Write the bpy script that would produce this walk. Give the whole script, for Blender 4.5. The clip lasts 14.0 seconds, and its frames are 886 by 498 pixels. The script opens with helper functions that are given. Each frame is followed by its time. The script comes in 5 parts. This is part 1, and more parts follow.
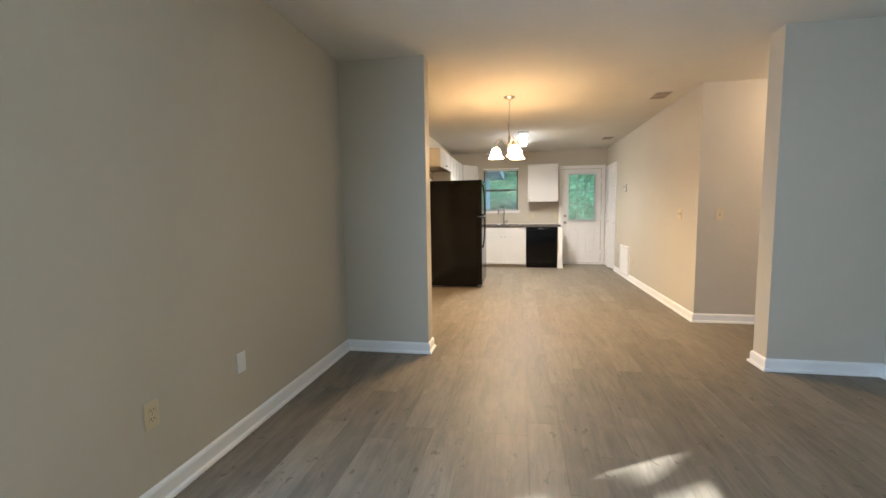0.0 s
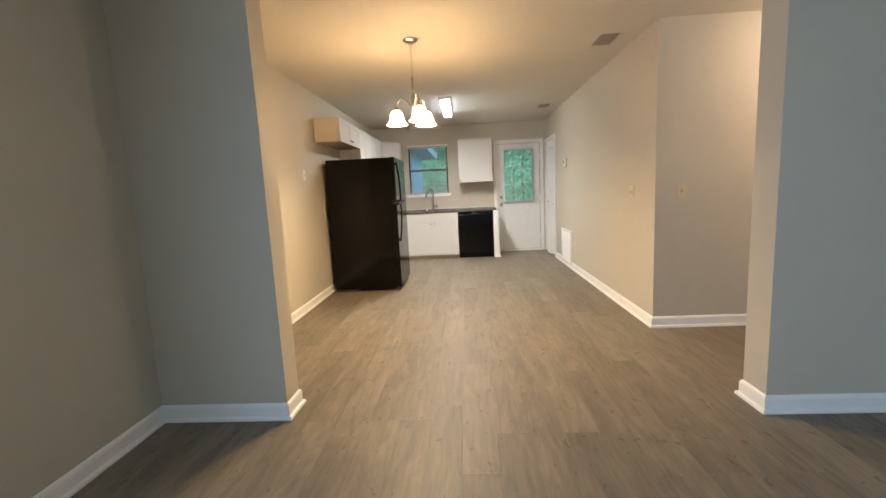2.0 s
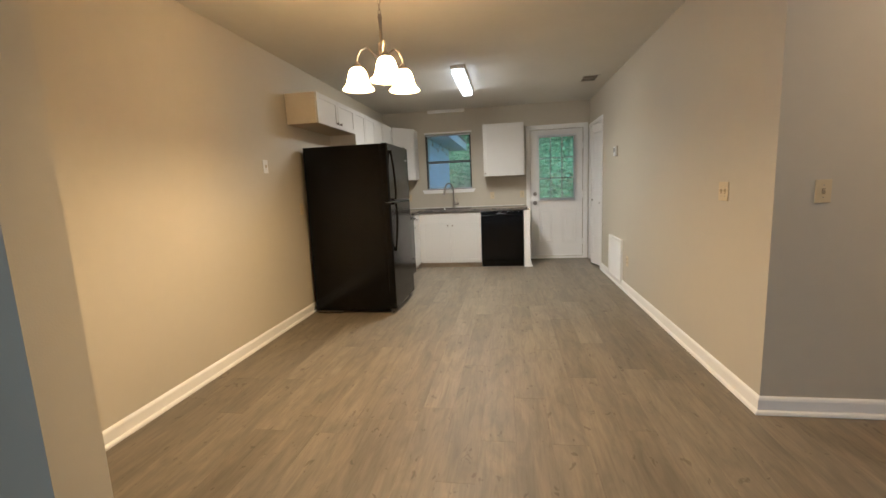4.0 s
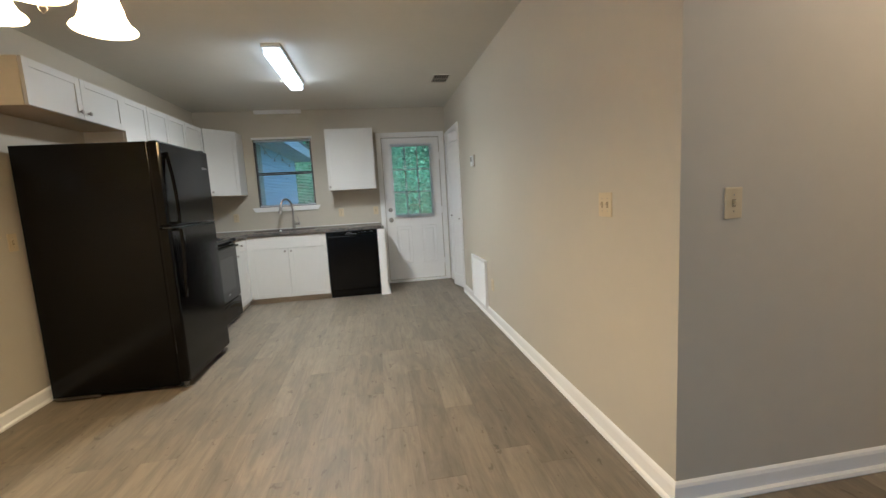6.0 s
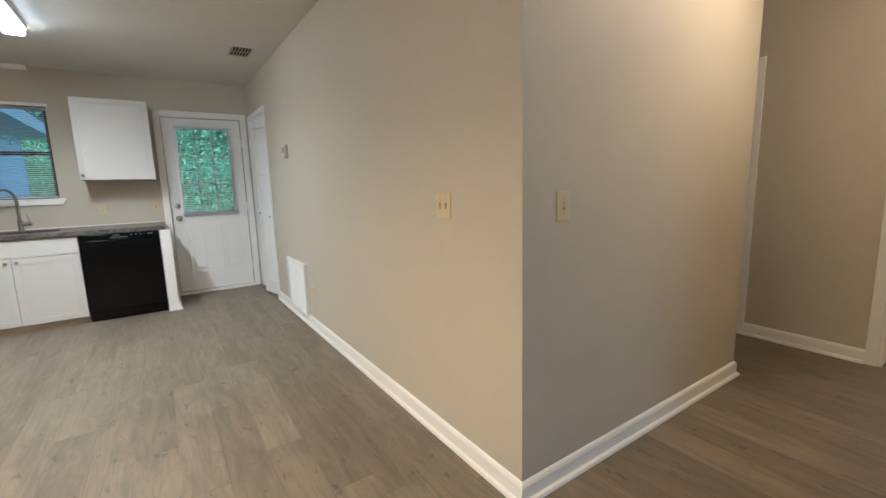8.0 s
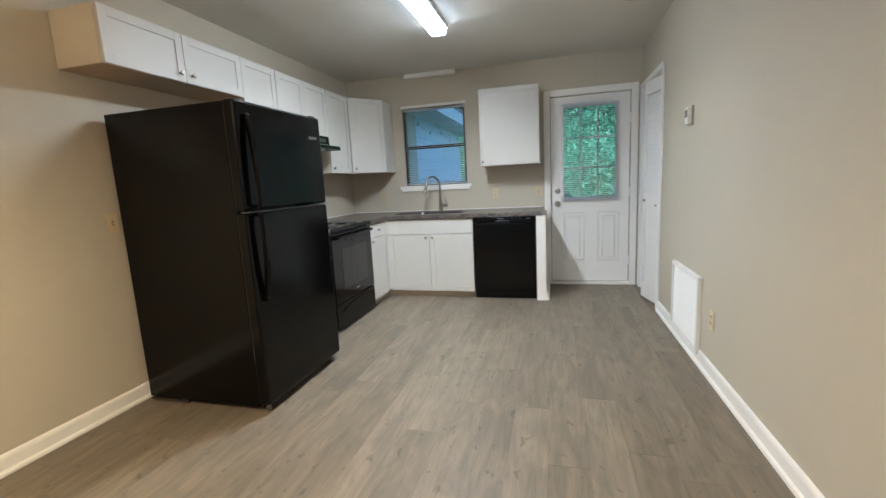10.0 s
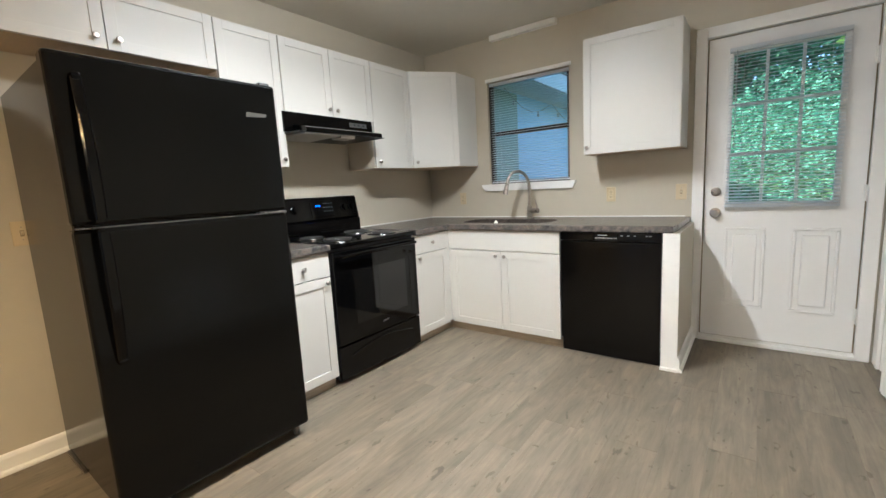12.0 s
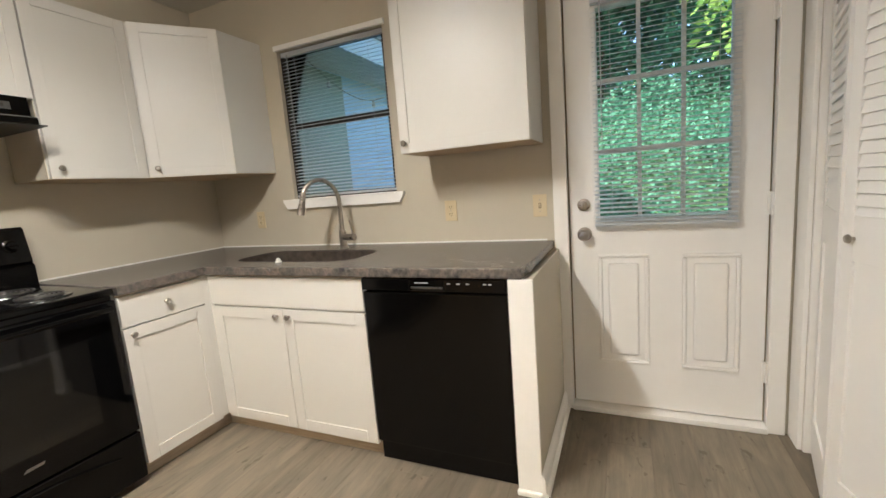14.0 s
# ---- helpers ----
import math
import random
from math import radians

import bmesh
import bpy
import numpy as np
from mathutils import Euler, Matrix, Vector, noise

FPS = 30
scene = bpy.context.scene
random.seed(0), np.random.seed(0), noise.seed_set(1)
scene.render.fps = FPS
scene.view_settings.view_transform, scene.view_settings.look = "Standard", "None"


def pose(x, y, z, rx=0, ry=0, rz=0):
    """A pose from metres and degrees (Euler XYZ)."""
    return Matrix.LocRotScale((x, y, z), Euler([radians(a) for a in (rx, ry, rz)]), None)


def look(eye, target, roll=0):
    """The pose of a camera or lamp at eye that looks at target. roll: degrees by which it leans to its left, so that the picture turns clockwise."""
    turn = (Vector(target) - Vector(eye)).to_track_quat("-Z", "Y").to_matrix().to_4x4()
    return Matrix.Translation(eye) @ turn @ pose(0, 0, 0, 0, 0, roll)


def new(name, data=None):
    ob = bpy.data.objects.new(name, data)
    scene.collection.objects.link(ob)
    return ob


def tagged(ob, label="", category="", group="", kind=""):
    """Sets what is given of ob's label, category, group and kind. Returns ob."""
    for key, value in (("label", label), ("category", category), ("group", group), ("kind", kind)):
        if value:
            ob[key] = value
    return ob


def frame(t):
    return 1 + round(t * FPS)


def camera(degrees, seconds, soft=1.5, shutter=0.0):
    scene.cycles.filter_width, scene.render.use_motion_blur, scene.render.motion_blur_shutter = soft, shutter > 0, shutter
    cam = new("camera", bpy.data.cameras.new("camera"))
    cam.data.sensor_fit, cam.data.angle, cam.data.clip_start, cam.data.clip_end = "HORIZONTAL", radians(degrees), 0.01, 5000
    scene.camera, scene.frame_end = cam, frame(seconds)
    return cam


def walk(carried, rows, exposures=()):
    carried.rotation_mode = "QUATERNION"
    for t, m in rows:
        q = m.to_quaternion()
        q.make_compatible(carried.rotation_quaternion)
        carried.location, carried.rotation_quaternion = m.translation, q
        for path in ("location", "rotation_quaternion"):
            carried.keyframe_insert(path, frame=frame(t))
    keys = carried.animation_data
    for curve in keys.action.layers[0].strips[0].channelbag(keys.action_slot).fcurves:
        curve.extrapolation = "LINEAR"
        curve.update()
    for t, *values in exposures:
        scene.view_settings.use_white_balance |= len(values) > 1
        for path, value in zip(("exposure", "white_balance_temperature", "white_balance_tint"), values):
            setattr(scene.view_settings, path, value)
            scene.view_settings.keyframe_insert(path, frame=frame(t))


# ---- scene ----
cam = camera(92.9, 14.0)
PATH = [
    (0, (1.553, 0.457, 1.27), (1.195, 2.416, 1.085), -0.8),
    (0.5, (1.579, 0.744, 1.273), (1.42, 2.727, 1.069), -2.0),
    (1, (1.66, 1.053, 1.249), (1.562, 3.037, 1.019), -2.1),
    (1.5, (1.759, 1.397, 1.266), (1.645, 3.378, 1.017), -2.0),
    (2, (1.846, 1.763, 1.275), (1.729, 3.74, 1.003), -2.8),
    (2.5, (1.973, 2.107, 1.281), (1.76, 4.077, 1.005), -2.3),
    (3, (2.059, 2.414, 1.282), (1.808, 4.38, 1.017), -2.1),
    (3.2, (2.076, 2.551, 1.3), (1.818, 4.516, 1.029), -2.2),
    (5.3, (2.234, 3.806, 1.257), (1.846, 5.745, 0.956), -2.7),
    (5.5, (2.264, 3.902, 1.272), (1.993, 5.863, 0.989), -3.2),
    (6, (2.351, 4.049, 1.27), (2.651, 6.011, 1.017), -3.2),
    (6.5, (2.291, 4.185, 1.289), (3.319, 5.882, 1.04), -3.2),
    (7, (2.367, 4.214, 1.294), (3.799, 5.587, 1.035), -2.5),
    (7.5, (2.389, 4.225, 1.3), (3.847, 5.566, 1.022), -2.0),
    (8, (2.355, 4.334, 1.283), (3.457, 5.974, 0.974), -1.6),
    (8.5, (2.421, 4.537, 1.246), (2.93, 6.445, 0.927), -0.9),
    (9, (2.443, 4.718, 1.263), (2.475, 6.689, 0.928), -1.1),
    (9.2, (2.44, 4.804, 1.261), (2.342, 6.773, 0.924), -1.7),
    (11.3, (2.798, 6.27, 1.241), (1.798, 7.982, 0.978), -2.7),
    (11.5, (2.813, 6.422, 1.23), (1.749, 8.094, 0.958), -2.8),
    (12, (2.8, 6.774, 1.225), (1.614, 8.358, 0.94), -3.1),
    (12.5, (2.714, 7.12, 1.229), (1.524, 8.702, 0.945), -3.8),
    (13, (2.746, 7.472, 1.221), (1.578, 9.073, 0.953), -3.6),
    (13.5, (2.765, 7.801, 1.22), (1.773, 9.516, 0.947), -3.7),
    (14, (2.753, 8.135, 1.238), (1.96, 9.948, 0.949), -4.5),
]
EXPOSURES = [(0.0, 1.92, 5450, 9), (2.0, 1.71, 5350, 8), (3.0, 1.46, 5550, 8), (5.3, 1.13, 4950, 5), (6.0, 1.25, 4850, 4), (7.5, 1.44, 5150, 5), (8.0, 1.42, 4800, 4), (9.0, 1.40, 4700, 4), (12.0, 1.8, 5000, 5), (13.0, 1.72, 5400, 6), (14.0, 1.74, 5550, 7)]
walk(cam, [(t, look(eye, target, roll)) for t, eye, target, roll in PATH], EXPOSURES)

# ---- world, sun, large lights ----
world = bpy.data.worlds.new("world")
scene.world = world
world.use_nodes = True
wn = world.node_tree
sky = wn.nodes.new("ShaderNodeTexSky")
sky.sky_type = "NISHITA"
sky.sun_disc = False
sky.sun_elevation = radians(37)
sky.sun_rotation = radians(240.3)
wn.links.new(sky.outputs[0], wn.nodes["Background"].inputs[0])
wn.nodes["Background"].inputs[1].default_value = 0.15

sun = new("sun", bpy.data.lights.new("sun", "SUN"))
sun.data.energy, sun.data.angle, sun.data.color = 5.0, radians(0.6), (1.0, 0.95, 0.86)
sun.matrix_world = look((0, 0, 0), (0.70, 0.40, -0.60))


def lamp(name, kind, m, energy, colour, **sizes):
    data = bpy.data.lights.new(name, kind)
    data.energy, data.color = energy, colour
    for key, value in sizes.items():
        if key == "size":
            data.size = value
        elif key == "size_y":
            data.shape, data.size_y = "RECTANGLE", value
        elif key == "radius":
            data.shadow_soft_size = value
    ob = new(name, data)
    ob.matrix_world = m
    return ob


WARM, NEUTRAL, DAY = (1.0, 0.63, 0.29), (1.0, 0.84, 0.66), (0.66, 0.82, 1.0)
KITCHEN_W, CHANDELIER_W, HALL_W, BATH_W, WINDOW_W = 16.0, 23.0, 9.0, 14.0, 30.0
BATH_WINDOW_W = 3.6
CH = (1.43, 5.53)
lamp("kitchen_tube", "AREA", pose(1.61, 8.36, 2.455), KITCHEN_W, NEUTRAL, size=0.12, size_y=1.05).data.spread = radians(150)
for name, tilt, part_w, long in (("kitchen_tube_west", (0, 36, 0), 4.3, 1.05), ("kitchen_tube_east", (0, -36, 0), 4.6, 1.05)):
    lamp(name, "AREA", pose(1.61, 8.36, 2.452, *tilt), part_w, NEUTRAL, size=0.06, size_y=long)
lamp("kitchen_tube_end", "AREA", pose(1.61, 8.955, 2.49, 68, 0, 180), 1.3, NEUTRAL, size=0.14, size_y=0.03)
lamp("hall_bulb", "POINT", pose(4.75, 4.82, 2.42), HALL_W, (1.0, 0.66, 0.38), radius=0.06)
lamp("bath_bulb", "POINT", pose(7.95, 3.9, 2.3), BATH_W, (1.0, 0.64, 0.26), radius=0.08)
lamp("west_window_light", "AREA", pose(-0.07, 0.43, 1.25, 0, -76, 0), WINDOW_W, DAY, size=1.5, size_y=1.8)
lamp("bath_window_light", "AREA", pose(8.87, 4.49, 1.63, 0, 90, 0), BATH_WINDOW_W, (0.36, 0.50, 1.0), size=0.85, size_y=0.65)


# ---- materials ----
def material(name, colour, rough=0.5, metal=0.0, spec=0.5, vary=0.0, scale=6.0, bump=0.0, bump_scale=200.0, stretch=(1, 1, 1), emit=None, strength=0.0, coat=0.0):
    m = bpy.data.materials.new(name)
    m.use_nodes = True
    n, l = m.node_tree.nodes, m.node_tree.links
    b = n["Principled BSDF"]
    b.inputs["Base Color"].default_value = (*colour, 1)
    b.inputs["Roughness"].default_value = rough
    b.inputs["Metallic"].default_value = metal
    b.inputs["Specular IOR Level"].default_value = spec
    b.inputs["Coat Weight"].default_value = coat
    if emit:
        b.inputs["Emission Color"].default_value = (*emit, 1)
        b.inputs["Emission Strength"].default_value = strength
    geo = n.new("ShaderNodeNewGeometry")
    mp = n.new("ShaderNodeMapping")
    mp.inputs["Scale"].default_value = stretch
    l.new(geo.outputs["Position"], mp.inputs[0])
    if vary:
        big = n.new("ShaderNodeTexNoise")
        big.inputs["Scale"].default_value, big.inputs["Detail"].default_value = scale, 6
        l.new(mp.outputs[0], big.inputs[0])
        fine = n.new("ShaderNodeTexNoise")
        fine.inputs["Scale"].default_value, fine.inputs["Detail"].default_value = scale * 11, 3
        l.new(mp.outputs[0], fine.inputs[0])
        add = n.new("ShaderNodeMath")
        add.operation = "MULTIPLY_ADD"
        add.inputs[1].default_value = 0.4
        l.new(fine.outputs[0], add.inputs[0])
        l.new(big.outputs[0], add.inputs[2])
        ramp = n.new("ShaderNodeMapRange")
        ramp.inputs[1].default_value, ramp.inputs[2].default_value = 0.45, 0.95
        ramp.inputs[3].default_value, ramp.inputs[4].default_value = 1 - vary, 1 + vary
        l.new(add.outputs[0], ramp.inputs[0])
        mix = n.new("ShaderNodeVectorMath")
        mix.operation = "SCALE"
        mix.inputs[0].default_value = colour
        l.new(ramp.outputs[0], mix.inputs["Scale"])
        l.new(mix.outputs[0], b.inputs["Base Color"])
        rr = n.new("ShaderNodeMapRange")
        rr.inputs[1].default_value, rr.inputs[2].default_value = 0.45, 0.95
        rr.inputs[3].default_value, rr.inputs[4].default_value = rough * 0.85, min(1, rough * 1.15)
        l.new(add.outputs[0], rr.inputs[0])
        l.new(rr.outputs[0], b.inputs["Roughness"])
    if bump:
        tex = n.new("ShaderNodeTexNoise")
        tex.inputs["Scale"].default_value, tex.inputs["Detail"].default_value = bump_scale, 3
        l.new(mp.outputs[0], tex.inputs[0])
        bp = n.new("ShaderNodeBump")
        bp.inputs["Strength"].default_value, bp.inputs["Distance"].default_value = bump, 0.002
        l.new(tex.outputs[0], bp.inputs["Height"])
        l.new(bp.outputs[0], b.inputs["Normal"])
    return m


def plank_material():
    m = bpy.data.materials.new("vinyl_plank")
    m.use_nodes = True
    n, l = m.node_tree.nodes, m.node_tree.links
    b = n["Principled BSDF"]
    info, geo = n.new("ShaderNodeObjectInfo"), n.new("ShaderNodeNewGeometry")
    shift = n.new("ShaderNodeVectorMath")
    shift.operation = "MULTIPLY_ADD"
    shift.inputs[1].default_value = (17.0, 31.0, 5.0)
    l.new(info.outputs["Random"], shift.inputs[0])
    l.new(geo.outputs["Position"], shift.inputs[2])

    def noise_at(stretch, scale, detail=5.0, rough=0.6, dist=0.0):
        mp, t = n.new("ShaderNodeMapping"), n.new("ShaderNodeTexNoise")
        mp.inputs["Scale"].default_value = stretch
        t.inputs["Scale"].default_value, t.inputs["Detail"].default_value, t.inputs["Roughness"].default_value, t.inputs["Distortion"].default_value = scale, detail, rough, dist
        l.new(shift.outputs[0], mp.inputs[0])
        l.new(mp.outputs[0], t.inputs[0])
        return t.outputs[0]

    grain = noise_at((15, 1.1, 1), 2.4, 9, 0.68, 0.9)
    cloud = noise_at((4.5, 1.2, 1), 2.0, 4, 0.6, 1.0)
    knots = noise_at((9, 4.5, 1), 2.6, 3, 0.5, 0.6)

    def ramp(src, stops):
        r = n.new("ShaderNodeValToRGB")
        while len(r.color_ramp.elements) < len(stops):
            r.color_ramp.elements.new(0.5)
        for e, (p, c) in zip(r.color_ramp.elements, stops):
            e.position, e.color = p, (*c, 1)
        l.new(src, r.inputs[0])
        return r.outputs[0]

    def blend(kind, fac, a, c):
        x = n.new("ShaderNodeMix")
        x.data_type, x.blend_type = "RGBA", kind
        x.inputs[0].default_value = fac
        l.new(a, x.inputs[6])
        l.new(c, x.inputs[7])
        return x.outputs[2]

    tone = ramp(info.outputs["Random"], [(0.0, (0.172, 0.145, 0.106)), (0.3, (0.188, 0.159, 0.117)), (0.75, (0.206, 0.175, 0.130)), (1.0, (0.228, 0.195, 0.146))])
    g = ramp(grain, [(0.30, (0.70, 0.69, 0.67)), (0.48, (0.96, 0.96, 0.96)), (0.70, (1.20, 1.19, 1.18))])
    c = ramp(cloud, [(0.32, (0.76, 0.76, 0.77)), (0.68, (1.2, 1.18, 1.15))])
    k = ramp(knots, [(0.655, (1, 1, 1)), (0.70, (0.50, 0.47, 0.44))])
    col = blend("MULTIPLY", 0.75, tone, g)
    col = blend("MULTIPLY", 0.9, col, c)
    col = blend("MULTIPLY", 0.7, col, k)
    l.new(col, b.inputs["Base Color"])
    rr = n.new("ShaderNodeMapRange")
    rr.inputs[3].default_value, rr.inputs[4].default_value = 0.43, 0.58
    l.new(cloud, rr.inputs[0])
    l.new(rr.outputs[0], b.inputs["Roughness"])
    b.inputs["Specular IOR Level"].default_value = 0.45
    bp = n.new("ShaderNodeBump")
    bp.inputs["Strength"].default_value, bp.inputs["Distance"].default_value = 0.10, 0.001
    l.new(grain, bp.inputs["Height"])
    l.new(bp.outputs[0], b.inputs["Normal"])
    return m


def granite_material():
    m = bpy.data.materials.new("laminate_granite")
    m.use_nodes = True
    n, l = m.node_tree.nodes, m.node_tree.links
    b = n["Principled BSDF"]
    geo = n.new("ShaderNodeNewGeometry")
    a, v = n.new("ShaderNodeTexNoise"), n.new("ShaderNodeTexVoronoi")
    a.inputs["Scale"].default_value, a.inputs["Detail"].default_value, a.inputs["Roughness"].default_value, a.inputs["Distortion"].default_value = 15, 8, 0.68, 0.25
    v.inputs["Scale"].default_value = 70
    for t in (a, v):
        l.new(geo.outputs["Position"], t.inputs["Vector"])
    r = n.new("ShaderNodeValToRGB")
    stops = [(0.33, (0.035, 0.034, 0.036)), (0.45, (0.085, 0.078, 0.072)), (0.53, (0.128, 0.112, 0.098)), (0.60, (0.155, 0.128, 0.108)), (0.68, (0.08, 0.074, 0.07)), (0.8, (0.26, 0.245, 0.225))]
    while len(r.color_ramp.elements) < len(stops):
        r.color_ramp.elements.new(0.5)
    for e, (p, c) in zip(r.color_ramp.elements, stops):
        e.position, e.color = p, (*c, 1)
    l.new(a.outputs[0], r.inputs[0])
    x = n.new("ShaderNodeMix")
    x.data_type, x.blend_type = "RGBA", "OVERLAY"
    x.inputs[0].default_value = 0.25
    l.new(r.outputs[0], x.inputs[6])
    l.new(v.outputs["Distance"], x.inputs[7])
    l.new(x.outputs[2], b.inputs["Base Color"])
    b.inputs["Roughness"].default_value = 0.27
    return m


def leaf_material(name, dark, light):
    m = bpy.data.materials.new(name)
    m.use_nodes = True
    n, l = m.node_tree.nodes, m.node_tree.links
    b = n["Principled BSDF"]
    geo, r = n.new("ShaderNodeNewGeometry"), n.new("ShaderNodeValToRGB")
    r.color_ramp.elements[0].color, r.color_ramp.elements[1].color = (*dark, 1), (*light, 1)
    l.new(geo.outputs["Random Per Island"], r.inputs[0])
    l.new(r.outputs[0], b.inputs["Base Color"])
    b.inputs["Roughness"].default_value = 0.7
    b.inputs["Specular IOR Level"].default_value = 0.3
    t, mix = n.new("ShaderNodeBsdfTranslucent"), n.new("ShaderNodeMixShader")
    l.new(r.outputs[0], t.inputs[0])
    mix.inputs[0].default_value = 0.45
    l.new(b.outputs[0], mix.inputs[1])
    l.new(t.outputs[0], mix.inputs[2])
    l.new(mix.outputs[0], n["Material Output"].inputs[0])
    return m


def glass_material(name, tint=(1, 1, 1)):
    m = bpy.data.materials.new(name)
    m.use_nodes = True
    n, l = m.node_tree.nodes, m.node_tree.links
    g, t, mix, f = n.new("ShaderNodeBsdfGlossy"), n.new("ShaderNodeBsdfTransparent"), n.new("ShaderNodeMixShader"), n.new("ShaderNodeFresnel")
    g.inputs["Roughness"].default_value = 0.02
    t.inputs[0].default_value = (*tint, 1)
    l.new(f.outputs[0], mix.inputs[0])
    l.new(t.outputs[0], mix.inputs[1])
    l.new(g.outputs[0], mix.inputs[2])
    l.new(mix.outputs[0], n["Material Output"].inputs[0])
    return m


def shade_material():
    m = bpy.data.materials.new("lit_shade")
    m.use_nodes = True
    n, l = m.node_tree.nodes, m.node_tree.links
    t, d, mix, e, add = n.new("ShaderNodeBsdfTranslucent"), n["Principled BSDF"], n.new("ShaderNodeMixShader"), n.new("ShaderNodeEmission"), n.new("ShaderNodeAddShader")
    t.inputs[0].default_value = (0.95, 0.86, 0.72, 1)
    d.inputs["Base Color"].default_value = (0.9, 0.85, 0.78, 1)
    d.inputs["Roughness"].default_value = 0.3
    e.inputs[0].default_value, e.inputs[1].default_value = (1.0, 0.74, 0.42, 1), 1.5
    mix.inputs[0].default_value = 0.85
    clear, thin = n.new("ShaderNodeBsdfTransparent"), n.new("ShaderNodeMixShader")
    clear.inputs[0].default_value = (1.0, 0.93, 0.82, 1)
    thin.inputs[0].default_value = 0.32
    l.new(d.outputs[0], mix.inputs[1])
    l.new(t.outputs[0], mix.inputs[2])
    l.new(mix.outputs[0], thin.inputs[1])
    l.new(clear.outputs[0], thin.inputs[2])
    l.new(thin.outputs[0], add.inputs[0])
    l.new(e.outputs[0], add.inputs[1])
    l.new(add.outputs[0], n["Material Output"].inputs[0])
    return m


def leaf_like(name, colour, through_it):
    m = bpy.data.materials.new(name)
    m.use_nodes = True
    n, l = m.node_tree.nodes, m.node_tree.links
    b, t, mix = n["Principled BSDF"], n.new("ShaderNodeBsdfTranslucent"), n.new("ShaderNodeMixShader")
    b.inputs["Base Color"].default_value, t.inputs[0].default_value = (*colour, 1), (*colour, 1)
    b.inputs["Roughness"].default_value = 0.45
    mix.inputs[0].default_value = through_it
    l.new(b.outputs[0], mix.inputs[1])
    l.new(t.outputs[0], mix.inputs[2])
    l.new(mix.outputs[0], n["Material Output"].inputs[0])
    return m


WALL = material("wall_paint", (0.535, 0.49, 0.395), 0.62, vary=0.035, scale=1.3, bump=0.22, bump_scale=170)
CEIL = material("ceiling_paint", (0.66, 0.635, 0.565), 0.9, vary=0.04, scale=1.5, bump=0.5, bump_scale=120)
TRIM = material("trim_paint", (0.86, 0.85, 0.82), 0.36, vary=0.03, scale=3, bump=0.05, bump_scale=60)
CABW = material("cabinet_white", (0.635, 0.62, 0.585), 0.38, vary=0.015, scale=2)
CABSIDE = material("cabinet_side", (0.66, 0.60, 0.49), 0.5, vary=0.05, scale=5)
CABWOOD = material("cabinet_maple", (0.50, 0.37, 0.23), 0.5, vary=0.12, scale=5, stretch=(1, 8, 8))
DOORW = material("door_paint", (0.85, 0.84, 0.82), 0.4, vary=0.02, scale=2.5, bump=0.05, bump_scale=60)
BLACK = material("appliance_black", (0.002, 0.0019, 0.0019), 0.12, spec=0.22, vary=0.1, scale=3, bump=0.03, bump_scale=260)
FRIDGE = material("textured_black", (0.0018, 0.0018, 0.0017), 0.15, spec=0.22, vary=0.12, scale=3, bump=0.06, bump_scale=420)
BLACKGLASS = material("black_glass", (0.002, 0.002, 0.0022), 0.05, spec=0.28)
DARKGLASS = material("oven_window_glass", (0.006, 0.0058, 0.0055), 0.05, spec=0.5)
MATTEBLACK = material("matte_black", (0.02, 0.02, 0.02), 0.5)
NICKEL = material("brushed_nickel", (0.40, 0.37, 0.335), 0.3, 1.0, vary=0.06, scale=30)
DRIP = material("black_enamel", (0.02, 0.02, 0.02), 0.12, spec=0.8)
SINKM = material("dark_composite", (0.06, 0.048, 0.040), 0.5, spec=0.25, vary=0.5, scale=26)
LENS = material("ribbed_lens", (0.42, 0.41, 0.39), 0.35)
# brown for shaded gaps: round the back door leaf and the switch toggles
GAPSHADE = material("gap_shade", (0.30, 0.24, 0.15), 0.5)
STEEL = material("stainless_steel", (0.27, 0.26, 0.25), 0.3, 1.0, vary=0.08, scale=12)
CHROME = material("chrome", (0.75, 0.75, 0.75), 0.12, 1.0)
BEIGE = material("almond_plastic", (0.62, 0.52, 0.33), 0.35)
IVORYDARK = material("slot_dark", (0.05, 0.04, 0.03), 0.6)
WHITEPL = material("white_plastic", (0.78, 0.78, 0.76), 0.4)
DARKGREY = material("dark_grey_plastic", (0.06, 0.06, 0.06), 0.3)
GREYPRINT = material("grey_print", (0.45, 0.45, 0.45), 0.5)
COIL = material("coil_metal", (0.16, 0.155, 0.15), 0.28, 0.8)
DIMPRINT = material("dim_print", (0.14, 0.15, 0.16), 0.5)
BLIND = leaf_like("blind_slat", (0.76, 0.79, 0.82), 0.5)
BRONZE = material("bronze_frame", (0.025, 0.022, 0.02), 0.4)
VENTM = material("vent_metal", (0.42, 0.36, 0.28), 0.45)
# near-black that stands for the unlit depth behind louvres
VENTDARK = material("duct_dark", (0.012, 0.010, 0.008), 0.9)
KICK = material("kick_board", (0.40, 0.33, 0.25), 0.45, vary=0.2, scale=7, stretch=(1, 1, 14))
PLANK = plank_material()
SUBFLOOR = material("subfloor_dark", (0.05, 0.042, 0.035), 0.9)
GRANITE = granite_material()
GLASS = glass_material("window_glass")
SHADE = shade_material()
TUBE = material("tube_diffuser", (0.9, 0.9, 0.9), 0.4, emit=(1.0, 0.97, 0.93), strength=2.6)
DOME = material("lit_dome", (0.9, 0.85, 0.8), 0.4, emit=(1.0, 0.75, 0.48), strength=5.0)
